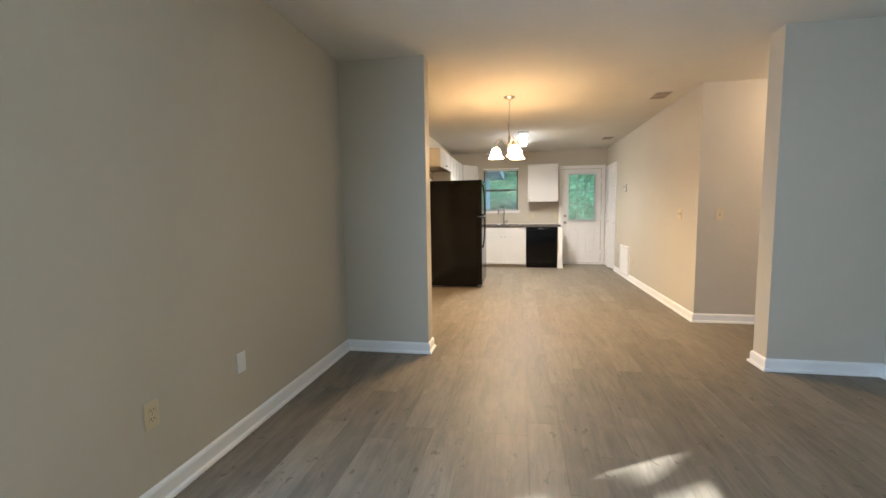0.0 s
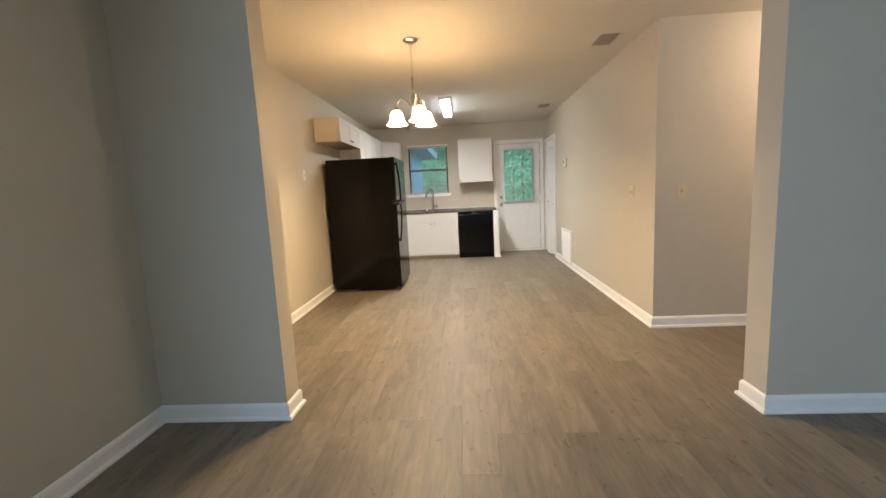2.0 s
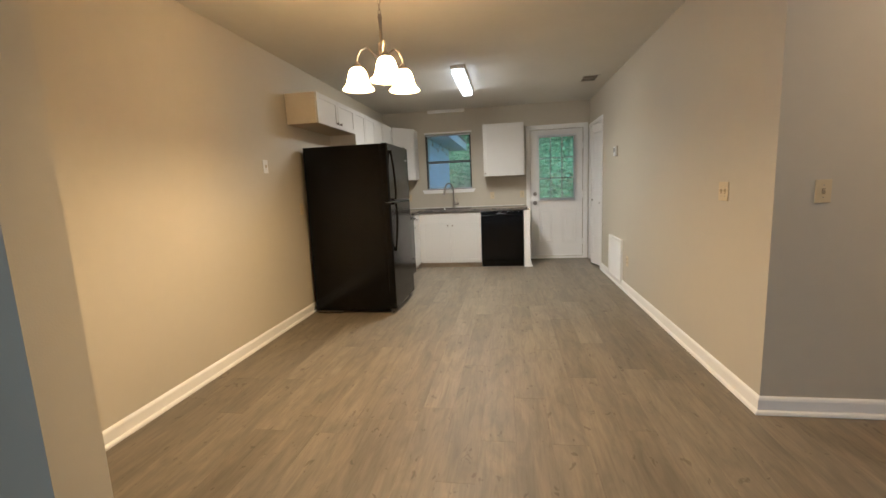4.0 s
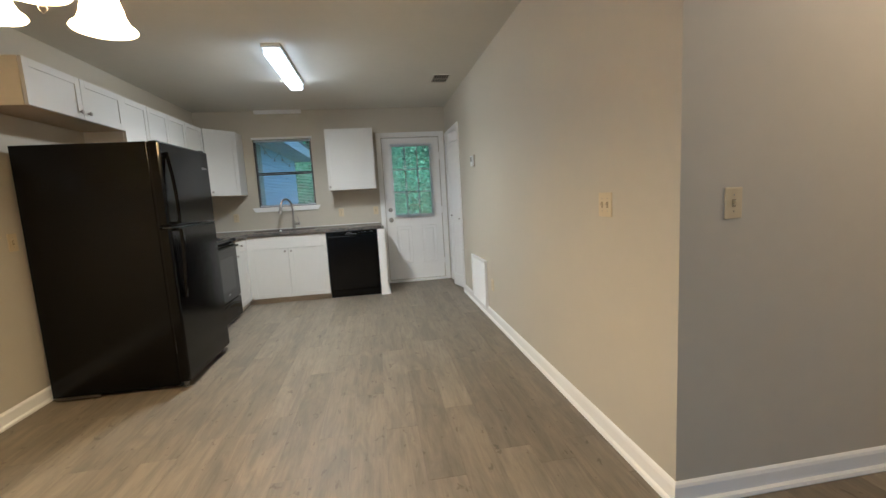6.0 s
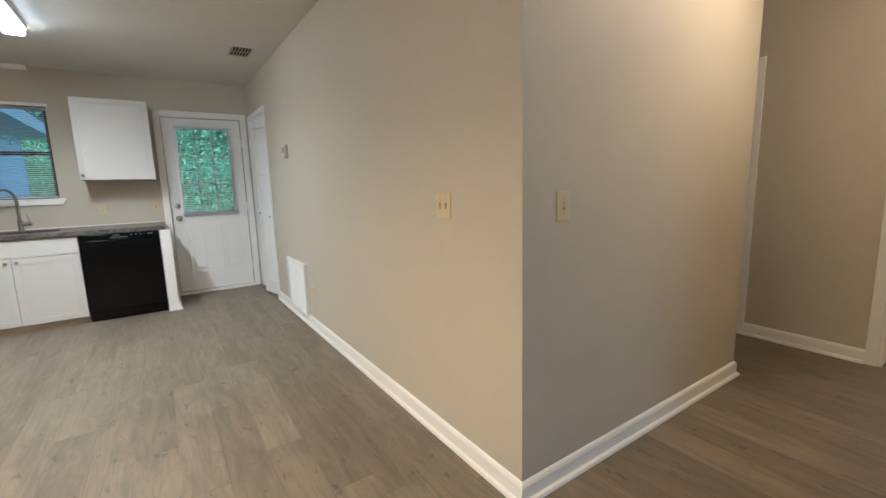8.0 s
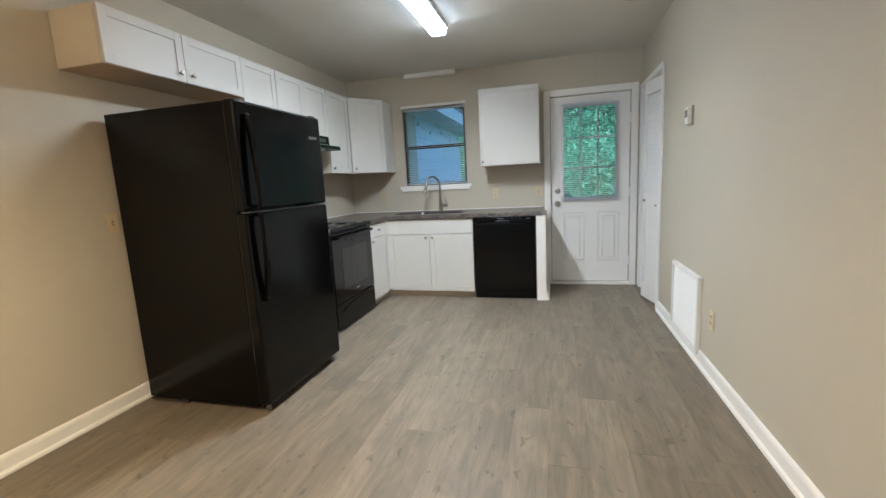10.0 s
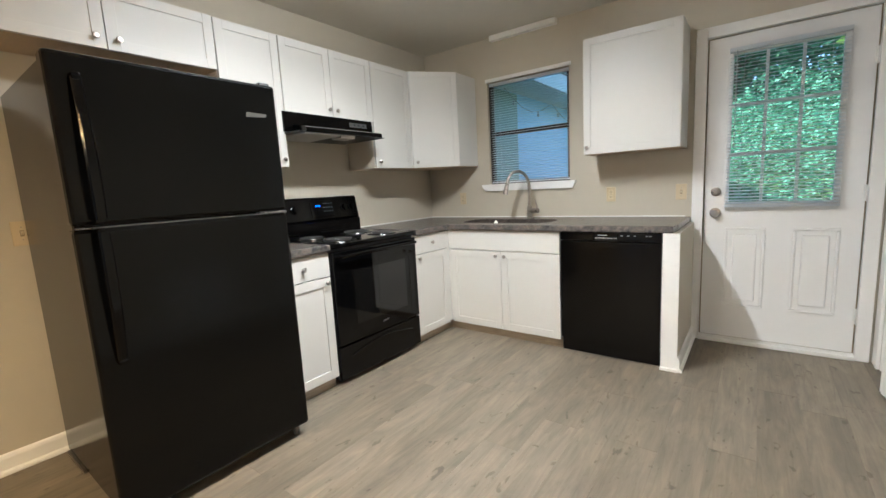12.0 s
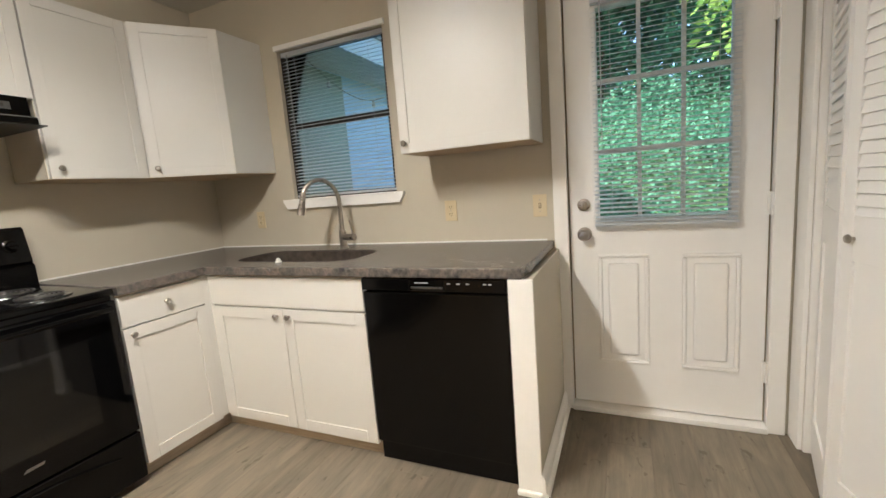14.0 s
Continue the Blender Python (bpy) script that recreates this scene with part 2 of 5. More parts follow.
BLUELED = material("blue_digits", (0.02, 0.05, 0.3), 0.4, emit=(0.03, 0.13, 1.0), strength=2.0)
LEAF = leaf_material("leaf_green", (0.10, 0.26, 0.15), (0.22, 0.44, 0.26))
LEAFY = leaf_material("leaf_yellow_green", (0.16, 0.30, 0.06), (0.36, 0.46, 0.10))
LEAFD = leaf_material("leaf_dark", (0.06, 0.17, 0.10), (0.15, 0.34, 0.19))
GRASSM = material("grass_ground", (0.05, 0.10, 0.025), 0.9, vary=0.4, scale=3, bump=0.8, bump_scale=30)
BARK = material("bark", (0.09, 0.07, 0.05), 0.9, vary=0.3, scale=9, stretch=(1, 1, 0.2), bump=0.8, bump_scale=40)
# pale siding; part of the blue in this colour stands for skylight
SIDING = material("painted_siding", (0.60, 0.79, 1.0), 0.6, vary=0.05, scale=2)
# grey-green of the foliage reflected in the window, put into a flat colour
REFLGREEN = material("foliage_reflection", (0.33, 0.42, 0.38), 0.6, vary=0.08, scale=3)
SOFFIT = material("porch_white", (0.78, 0.80, 0.82), 0.6, vary=0.04, scale=3)
BRICKM = material("masonry_outside", (0.30, 0.27, 0.24), 0.9, vary=0.1, scale=5)


# ---- builders ----
ORG = {}


def finish(name, bm, mat, parent=None, label="", kind="", smooth=False):
    me = bpy.data.meshes.new(name)
    if parent is not None and parent.name in ORG:
        bmesh.ops.translate(bm, verts=bm.verts, vec=-ORG[parent.name])
    bm.normal_update()
    bm.to_mesh(me)
    bm.free()
    me.materials.append(mat)
    if smooth:
        for p in me.polygons:
            p.use_smooth = True
        me.set_sharp_from_angle(angle=radians(35))
    ob = new(name, me)
    if parent is not None:
        ob.parent = parent
        if parent.name in ORG:
            ORG[ob.name] = ORG[parent.name]
    return tagged(ob, label, kind=kind)


def part(name, bm, mat, parent, label="", smooth=False, kind=""):
    return finish(name, bm, mat, parent, label, kind, smooth)


def thing(name, at, label, category, group="", kind=""):
    ob = new(name)
    ob.location = at
    ob.empty_display_size = 0.1
    ORG[ob.name] = Vector(at)
    return tagged(ob, label, category, group, kind)


def blank():
    return bmesh.new()


def box(bm, x0, y0, z0, x1, y1, z1, bev=0.0):
    q = [(min(a, b), max(a, b)) for a, b in ((x0, x1), (y0, y1), (z0, z1))]
    vs = [bm.verts.new((q[0][i], q[1][j], q[2][k])) for i in (0, 1) for j in (0, 1) for k in (0, 1)]
    fs = [bm.faces.new([vs[i] for i in f]) for f in ((0, 1, 3, 2), (4, 6, 7, 5), (0, 4, 5, 1), (2, 3, 7, 6), (0, 2, 6, 4), (1, 5, 7, 3))]
    if bev:
        bmesh.ops.bevel(bm, geom=list({e for f in fs for e in f.edges}), offset=bev, segments=2, profile=0.5, affect="EDGES")
    return bm


def prism(bm, pts, axis, a, b):
    """A polygon of (u, v) pushed along an axis: x: (y, z), y: (x, z), z: (x, y)."""
    def at(u, v, w):
        return {"x": (w, u, v), "y": (u, w, v), "z": (u, v, w)}[axis]
    lo = [bm.verts.new(at(u, v, a)) for u, v in pts]
    hi = [bm.verts.new(at(u, v, b)) for u, v in pts]
    fs = [bm.faces.new(lo), bm.faces.new(hi)]
    for i in range(len(pts)):
        j = (i + 1) % len(pts)
        fs.append(bm.faces.new((lo[i], lo[j], hi[j], hi[i])))
    bmesh.ops.recalc_face_normals(bm, faces=fs)
    return bm


def cyl(bm, p0, p1, r0, r1=None, seg=20):
    p0, p1 = Vector(p0), Vector(p1)
    r1 = r0 if r1 is None else r1
    m = Matrix.Translation((p0 + p1) / 2) @ (p1 - p0).to_track_quat("Z", "Y").to_matrix().to_4x4()
    bmesh.ops.create_cone(bm, cap_ends=True, segments=seg, radius1=r0, radius2=r1, depth=(p1 - p0).length, matrix=m)
    return bm


def lathe(bm, profile, m=Matrix(), seg=28, shut=False):
    rings = []
    for r, z in profile:
        rings.append([bm.verts.new(m @ Vector((r * math.cos(2 * math.pi * i / seg), r * math.sin(2 * math.pi * i / seg), z))) for i in range(seg)])
    for a, b in zip(rings, rings[1:]):
        for i in range(seg):
            bm.faces.new((a[i], a[(i + 1) % seg], b[(i + 1) % seg], b[i]))
    if shut:
        bm.faces.new(rings[0][::-1])
        bm.faces.new(rings[-1])
    return bm


def tube(bm, pts, r, seg=10):
    pts = [Vector(p) for p in pts]
    rings, side = [], None
    for i, p in enumerate(pts):
        d = (pts[min(i + 1, len(pts) - 1)] - pts[max(i - 1, 0)]).normalized()
        side = d.orthogonal().normalized() if side is None else (side - d * side.dot(d)).normalized()
        up = d.cross(side)
        rad = r[i] if isinstance(r, (list, tuple)) else r
        rings.append([bm.verts.new(p + rad * (math.cos(2 * math.pi * k / seg) * side + math.sin(2 * math.pi * k / seg) * up)) for k in range(seg)])
    for a, b in zip(rings, rings[1:]):
        for k in range(seg):
            bm.faces.new((a[k], a[(k + 1) % seg], b[(k + 1) % seg], b[k]))
    bm.faces.new(rings[0][::-1])
    bm.faces.new(rings[-1])
    return bm


def slab(name, axis, c0, c1, a0, a1, z0, z1, holes=(), mat=None):
    """A wall between planes c0 and c1 of an axis, from a0 to a1 along the other, with openings (a0, a1, z0, z1)."""
    us = sorted({a0, a1, *[h[0] for h in holes], *[h[1] for h in holes]})
    vs = sorted({z0, z1, *[h[2] for h in holes], *[h[3] for h in holes]})
    def solid(i, j):
        if not (0 <= i < len(us) - 1 and 0 <= j < len(vs) - 1):
            return False
        u, v = (us[i] + us[i + 1]) / 2, (vs[j] + vs[j + 1]) / 2
        return not any(h[0] < u < h[1] and h[2] < v < h[3] for h in holes)
    bm = blank()
    seen = {}
    def v(c, u, z):
        key = (c, u, z)
        if key not in seen:
            seen[key] = bm.verts.new((c, u, z) if axis == "x" else (u, c, z))
        return seen[key]
    for i in range(len(us) - 1):
        for j in range(len(vs) - 1):
            if not solid(i, j):
                continue
            A, B, C, D = us[i], us[i + 1], vs[j], vs[j + 1]
            for c in (c0, c1):
                bm.faces.new((v(c, A, C), v(c, B, C), v(c, B, D), v(c, A, D)))
            if not solid(i - 1, j):
                bm.faces.new((v(c0, A, C), v(c1, A, C), v(c1, A, D), v(c0, A, D)))
            if not solid(i + 1, j):
                bm.faces.new((v(c0, B, C), v(c1, B, C), v(c1, B, D), v(c0, B, D)))
            if not solid(i, j - 1):
                bm.faces.new((v(c0, A, C), v(c1, A, C), v(c1, B, C), v(c0, B, C)))
            if not solid(i, j + 1):
                bm.faces.new((v(c0, A, D), v(c1, A, D), v(c1, B, D), v(c0, B, D)))
    bmesh.ops.recalc_face_normals(bm, faces=bm.faces)
    return finish(name, bm, mat or WALL, kind="structure")


# ---- the rooms ----
H = 2.56
slab("wall_west", "x", -0.12, 0.0, -1.72, 10.48, 0, H, [(-0.5, 1.37, 0.45, 2.18)])
slab("wall_north", "y", 10.36, 10.48, 0.0, 4.2, 0, H, [(0.73, 1.51, 1.235, 2.17), (2.465, 3.365, 0, 2.165)])
slab("wall_kitchen_east", "x", 3.44, 3.56, 5.43, 10.36, 0, H, [(9.42, 10.24, 0, 2.12)])
slab("wall_hall_north", "y", 5.43, 5.55, 3.56, 5.33, 0, H)
slab("wall_nook_west", "x", 5.21, 5.33, 5.55, 7.0, 0, H)
slab("wall_hall_east", "x", 6.2, 6.32, 4.2, 7.0, 0, H, [(4.32, 4.92, 0, 2.075), (5.765, 6.52, 0, 2.075)])
slab("wall_nook_end", "y", 7.0, 7.12, 5.21, 6.32, 0, H)
slab("wall_hall_south", "y", 4.0, 4.19, 3.425, 6.32, 0, H, [(5.40, 6.14, 0, 2.075)])
slab("wall_pier", "y", 4.02, 4.19, 0.0, 0.76, 0, H)
slab("wall_living_east", "x", 4.19, 4.31, -1.72, 4.0, 0, H)
slab("wall_south", "y", -1.72, -1.6, 0.0, 4.19, 0, H)
slab("wall_bath_wing", "x", 7.12, 7.24, 4.81, 6.0, 0, H)
slab("wall_bath_return", "y", 4.95, 5.07, 7.24, 8.72, 0, H)
slab("wall_bath_east", "x", 8.72, 8.84, 3.0, 5.07, 0, H, [(4.14, 4.84, 1.18, 2.09)])
slab("wall_bath_south", "y", 2.88, 3.0, 6.32, 8.84, 0, H)
slab("wall_bath_west", "x", 6.2, 6.32, 3.0, 4.0, 0, H)
slab("wall_bath_north", "y", 6.0, 6.12, 6.32, 7.24, 0, H)
slab("wall_closet_back", "x", 4.2, 4.3, 9.0, 10.48, 0, H)
slab("wall_closet_side", "y", 8.9, 9.0, 3.56, 4.3, 0, H)
finish("ceiling", box(blank(), -0.12, -1.72, H, 9.0, 10.48, H + 0.15), CEIL, kind="structure")
floor = finish("floor", box(blank(), -0.12, -1.72, -0.2, 9.0, 10.48, -0.006), SUBFLOOR, kind="structure")

BASE = [(0, 0), (0.028, 0), (0.030, 0.006), (0.026, 0.018), (0.014, 0.024), (0.014, 0.078), (0.010, 0.090), (0.004, 0.096), (0, 0.098)]


def baseboard(x0, y0, x1, y1, nx, ny, ext0=0.0, ext1=0.0):
    """Baseboard with shoe moulding on the wall line from (x0, y0) to (x1, y1), standing out to (nx, ny)."""
    a, b, n = Vector((x0, y0, 0)), Vector((x1, y1, 0)), Vector((nx, ny, 0))
    d = (b - a).normalized()
    bm = blank()
    lo = [bm.verts.new(a + n * u - d * (u * ext0) + Vector((0, 0, v))) for u, v in BASE]
    hi = [bm.verts.new(b + n * u + d * (u * ext1) + Vector((0, 0, v))) for u, v in BASE]
    for i in range(len(BASE)):
        j = (i + 1) % len(BASE)
        bm.faces.new((lo[i], lo[j], hi[j], hi[i]))
    bm.faces.new(lo)
    bm.faces.new(hi)
    bmesh.ops.recalc_face_normals(bm, faces=bm.faces)
    return finish("baseboard", bm, TRIM, kind="structure")


baseboard(0, -1.6, 0, 4.02, 1, 0, 0, -1)
baseboard(0, 4.02, 0.76, 4.02, 0, -1, -1, 1)
baseboard(0.76, 4.02, 0.76, 4.19, 1, 0, 1, 1)
baseboard(0, 4.19, 0.76, 4.19, 0, 1, -1, 1)
baseboard(0, 4.19, 0, 8.0, 1, 0, -1, 0)
baseboard(3.425, 4.0, 4.19, 4.0, 0, -1, 1, -1)
baseboard(3.425, 4.0, 3.425, 4.19, -1, 0, 1, 1)
baseboard(3.425, 4.19, 5.33, 4.19, 0, 1, 1, 0)
baseboard(4.19, -1.6, 4.19, 4.0, -1, 0, -1, -1)
baseboard(0, -1.6, 4.19, -1.6, 0, 1, -1, -1)
baseboard(3.44, 5.43, 3.44, 9.36, -1, 0, 1, 0)
baseboard(3.44, 5.43, 5.33, 5.43, 0, -1, 1, 1)
baseboard(5.33, 5.43, 5.33, 7.0, 1, 0, 1, -1)
baseboard(6.2, 4.985, 6.2, 5.73, -1, 0, 0, 0)
baseboard(7.12, 4.81, 7.12, 6.0, -1, 0, 1, 0)
baseboard(7.12, 4.81, 7.24, 4.81, 0, -1, 1, 1)
baseboard(7.24, 4.81, 7.24, 4.95, 1, 0, 1, -1)
baseboard(7.24, 4.95, 8.72, 4.95, 0, -1, -1, -1)
baseboard(8.72, 3.0, 8.72, 4.95, -1, 0, -1, -1)
baseboard(2.442, 9.63, 2.442, 10.34, 1, 0, 0, 0)


def casing(name, axis, c, out, a0, a1, top, w=0.066, t=0.018, foot=0.0):
    """Door trim round an opening a0..a1 up to top, on the wall plane c, standing out by t in direction out."""
    for k, (p, q, r, s) in enumerate(((a0 - w, a0, foot, top + w), (a1, a1 + w, foot, top + w), (a0, a1, top, top + w))):
        bm = blank()
        if axis == "x":
            box(bm, c, p, r, c + out * t, q, s, 0.004)
        else:
            box(bm, p, c, r, q, c + out * t, s, 0.004)
        finish("trim", bm, TRIM, kind="structure")


casing("back", "y", 10.36, -1, 2.49, 3.34, 2.14, 0.07, 0.02)
casing("closet", "x", 3.44, -1, 9.42, 10.24, 2.12, 0.055)
finish("trim", box(blank(), 3.4235, 10.297, 0.0, 3.44, 10.357, 2.175, 0.002), TRIM, kind="structure")
casing("bath", "x", 6.2, -1, 4.32, 4.92, 2.075)
casing("bedroom", "x", 6.2, -1, 5.765, 6.52, 2.075)
casing("hall", "y", 4.19, 1, 5.40, 6.13, 2.075)
for y0, y1 in ((4.32, 4.335), (4.905, 4.92)):
    finish("trim", box(blank(), 6.2, y0, 0, 6.32, y1, 2.075), TRIM, kind="structure")
finish("trim", box(blank(), 6.2, 4.335, 2.06, 6.32, 4.905, 2.075), TRIM, kind="structure")
for y0, y1 in ((9.42, 9.435), (10.225, 10.24)):
    finish("trim", box(blank(), 3.44, y0, 0, 3.56, y1, 2.12), TRIM, kind="structure")
finish("trim", box(blank(), 3.44, 9.435, 2.105, 3.56, 10.225, 2.12), TRIM, kind="structure")
for x0, x1 in ((2.465, 2.486), (3.344, 3.365)):
    finish("trim", box(blank(), x0, 10.36, 0, x1, 10.48, 2.165), TRIM, kind="structure")
finish("trim", box(blank(), 2.486, 10.36, 2.142, 3.344, 10.48, 2.165), TRIM, kind="structure")
finish("trim", box(blank(), 2.486, 10.328, 0.0, 3.344, 10.48, 0.028, 0.004), TRIM, kind="structure")


# ---- doors ----
def raised(bm, x0, z0, x1, z1, y):
    """A pressed panel on the plane y: a round-edged ring and a raised field inside it."""
    for a in ((x0, z0, x1, z0 + 0.02), (x0, z1 - 0.02, x1, z1), (x0, z0 + 0.02, x0 + 0.02, z1 - 0.02), (x1 - 0.02, z0 + 0.02, x1, z1 - 0.02)):
        box(bm, a[0], y + 0.004, a[1], a[2], y - 0.008, a[3], 0.0075)
    box(bm, x0 + 0.048, y + 0.006, z0 + 0.048, x1 - 0.048, y - 0.010, z1 - 0.048, 0.0095)


def knob_parts(parent, x, y, z, s=-1, r=0.030, mat=None, name="knob"):
    m = Matrix.Translation((x, y, z)) @ Euler((radians(90), 0, 0)).to_matrix().to_4x4()
    prof = [(0.001, 0.062), (r * 0.7, 0.060), (r, 0.048), (r * 0.95, 0.036), (r * 0.45, 0.026), (r * 0.42, 0.010), (r * 1.15, 0.007), (r * 1.2, 0.0)]
    return part(name, lathe(blank(), prof, m, 24), mat or NICKEL, parent, "round satin nickel door knob", True)


door = thing("door_1", (2.915, 10.40, 0.0), "closed white steel exterior door with nine-lite window beside the counter", "door", kind="structure")
GX0, GX1, GZ0, GZ1 = 2.64, 3.19, 1.02, 2.01
bm = blank()
for a in ((2.496, 0.036, 3.334, GZ0), (2.496, GZ1, 3.334, 2.134), (2.496, GZ0, GX0, GZ1), (GX1, GZ0, 3.334, GZ1)):
    box(bm, a[0], 10.385, a[1], a[2], 10.43, a[3])
raised(bm, 2.627, 0.265, 2.862, 0.842, 10.385)
raised(bm, 3.003, 0.265, 3.238, 0.842, 10.385)
part("leaf", bm, DOORW, door)
# thin brown strips paint the shade in the gap round the leaf
bm = box(blank(), 2.487, 10.40, 0.03, 2.4955, 10.425, 2.14)
box(bm, 3.3345, 10.40, 0.03, 3.343, 10.425, 2.14)
box(bm, 2.496, 10.40, 0.029, 3.334, 10.425, 0.0355)
box(bm, 2.496, 10.40, 2.1345, 3.334, 10.425, 2.141)
part("gap_strip", bm, GAPSHADE, door, "brown strip painting the dark gap round the door leaf")
bm = blank()
for a in ((GX0 - 0.03, GZ0 - 0.03, GX1 + 0.03, GZ0), (GX0 - 0.03, GZ1, GX1 + 0.03, GZ1 + 0.03), (GX0 - 0.03, GZ0, GX0, GZ1), (GX1, GZ0, GX1 + 0.03, GZ1)):
    box(bm, a[0], 10.374, a[1], a[2], 10.385, a[3], 0.003)
part("window_frame", bm, DOORW, door)
part("pane", box(blank(), GX0, 10.404, GZ0, GX1, 10.408, GZ1), GLASS, door, "clear window glass").visible_shadow = False
for k in (1, 2):
    x = GX0 + (GX1 - GX0) * k / 3
    part("muntin", box(blank(), x - 0.009, 10.392, GZ0, x + 0.009, 10.420, GZ1, 0.003), DOORW, door)
    z = GZ0 + (GZ1 - GZ0) * k / 3
    part("muntin", box(blank(), GX0, 10.390, z - 0.009, GX1, 10.421, z + 0.009, 0.003), DOORW, door)
knob_parts(door, 2.565, 10.385, 0.945)
bm = lathe(blank(), [(0.001, 0.024), (0.020, 0.022), (0.024, 0.012), (0.031, 0.010), (0.032, 0)], Matrix.Translation((2.565, 10.385, 1.095)) @ Euler((radians(90), 0, 0)).to_matrix().to_4x4(), 24)
box(bm, 2.561, 10.351, 1.080, 2.569, 10.362, 1.110, 0.002)
part("deadbolt", bm, NICKEL, door, "satin nickel deadbolt with thumb turn", True)
for z in (0.28, 1.06, 1.86):
    bm = box(blank(), 3.326, 10.379, z - 0.05, 3.343, 10.386, z + 0.05, 0.001)
    cyl(bm, (3.341, 10.366, z - 0.05), (3.341, 10.366, z + 0.05), 0.006, seg=10)
    part("hinge", bm, TRIM, door, "white painted hinge")


def blind(name, cx, y, z0, z1, w, depth=0.025, pitch=0.0215, tilt=12, rz=0, label="", wand=-1):
    """A mini blind of separate slats hung at (cx, y), front towards local -y."""
    b = thing(name, (0, 0, 0), label, "window blind")
    part("head_rail", box(blank(), -w / 2, -0.014, z1 - 0.028, w / 2, 0.014, z1, 0.002), BLIND, b)
    part("bottom_rail", box(blank(), -w / 2, -0.012, z0, w / 2, 0.012, z0 + 0.014, 0.003), BLIND, b)
    n = int((z1 - 0.03 - z0 - 0.02) / pitch)
    bm = blank()
    d = depth / 2
    rows = [(-d, -0.0012), (0, 0.0012), (d, -0.0012)]
    lo = [bm.verts.new((-w / 2 + 0.004, u, v)) for u, v in rows] + [bm.verts.new((-w / 2 + 0.004, u, v + 0.0006)) for u, v in rows[::-1]]
    hi = [bm.verts.new((w / 2 - 0.004, q.co.y, q.co.z)) for q in lo]
    for i in range(6):
        bm.faces.new((lo[i], lo[(i + 1) % 6], hi[(i + 1) % 6], hi[i]))
    bm.faces.new(lo)
    bm.faces.new(hi)
    bmesh.ops.recalc_face_normals(bm, faces=bm.faces)
    first = part("slat", bm, BLIND, b)
    for i in range(n):
        s = first if i == 0 else first.copy()
        if i:
            scene.collection.objects.link(s)
        s.location = (0, 0, z0 + 0.028 + i * pitch)
        s.rotation_euler = (radians(tilt + random.uniform(-2, 2)), radians(random.uniform(-0.12, 0.12)), 0)
    for x in (-w * 0.36, w * 0.36):
        part("cord", cyl(blank(), (x, -0.013, z0 + 0.01), (x, -0.013, z1 - 0.02), 0.0009, seg=6), BLIND, b)
    part("wand", cyl(blank(), (wand * w * 0.43, -0.022, z1 - 0.5 * (z1 - z0) - 0.12), (wand * w * 0.43, -0.018, z1 - 0.02), 0.003, seg=8), GREYPRINT, b, "clear plastic tilt wand")
    b.matrix_world = pose(cx, y, 0, 0, 0, rz)
    return b


blind("door_blind", 2.918, 10.352, 0.985, 2.045, 0.60, tilt=16, label="white mini blind with open slats hung over the door's glass")
hb = thing("blind_bracket", (2.918, 10.36, 0.97), "white hold-down bracket under the blind on the door", "bracket")
part("bar", box(blank(), 2.62, 10.372, 0.965, 3.216, 10.378, 0.983, 0.001), WHITEPL, hb)


# ---- kitchen window ----
def window(name, axis, c, out, a0, a1, z0, z1, sash, label, mid=True):
    """A window in the opening of a wall; c is the outer plane of the frame, out its direction to the room."""
    w = thing(name, ((a0 + a1) / 2, c, z0) if axis == "y" else (c, (a0 + a1) / 2, z0), label, "window", kind="structure")
    def put(n, p, q, r, s, d0, d1, mat, lab=""):
        bm = blank()
        if axis == "y":
            box(bm, p, c - out * d0, r, q, c - out * d1, s, 0.002 if mat is not GLASS else 0)
        else:
            box(bm, c - out * d0, p, r, c - out * d1, q, s, 0.002 if mat is not GLASS else 0)
        return part(n, bm, mat, w, lab)
    f = 0.028
    for p, q, r, s in ((a0, a0 + f, z0, z1), (a1 - f, a1, z0, z1), (a0 + f, a1 - f, z0, z0 + f), (a0 + f, a1 - f, z1 - f, z1)):
        put("window_frame", p, q, r, s, 0, -0.05, sash)
    zm = (z0 + z1) / 2
    if mid:
        put("meeting_rail", a0 + f, a1 - f, zm - 0.018, zm + 0.018, -0.004, -0.04, sash)
    put("pane", a0 + f, a1 - f, z0 + f, z1 - f, -0.02, -0.024, GLASS, "clear window glass").visible_shadow = False
    return w


window("window_1", "y", 10.44, -1, 0.73, 1.51, 1.235, 2.17, BRONZE, "single-hung window with dark bronze frame over the kitchen sink")
blind("window_blind", 1.12, 10.395, 1.245, 2.165, 0.76, tilt=20, label="lowered white mini blind with open slats over the sink")
bm = box(blank(), 0.72, 10.34, 2.17, 1.53, 10.36, 2.20, 0.003)
finish("trim", bm, TRIM, kind="structure")
bm = prism(blank(), [(0.65, 1.235), (1.565, 1.235), (1.565, 1.222), (1.535, 1.172), (0.68, 1.172), (0.65, 1.222)], "y", 10.335, 10.36)
finish("window_sill", bm, TRIM, kind="structure")
finish("window_sill", box(blank(), 0.73, 10.33, 1.225, 1.51, 10.43, 1.237, 0.002), TRIM, kind="structure")

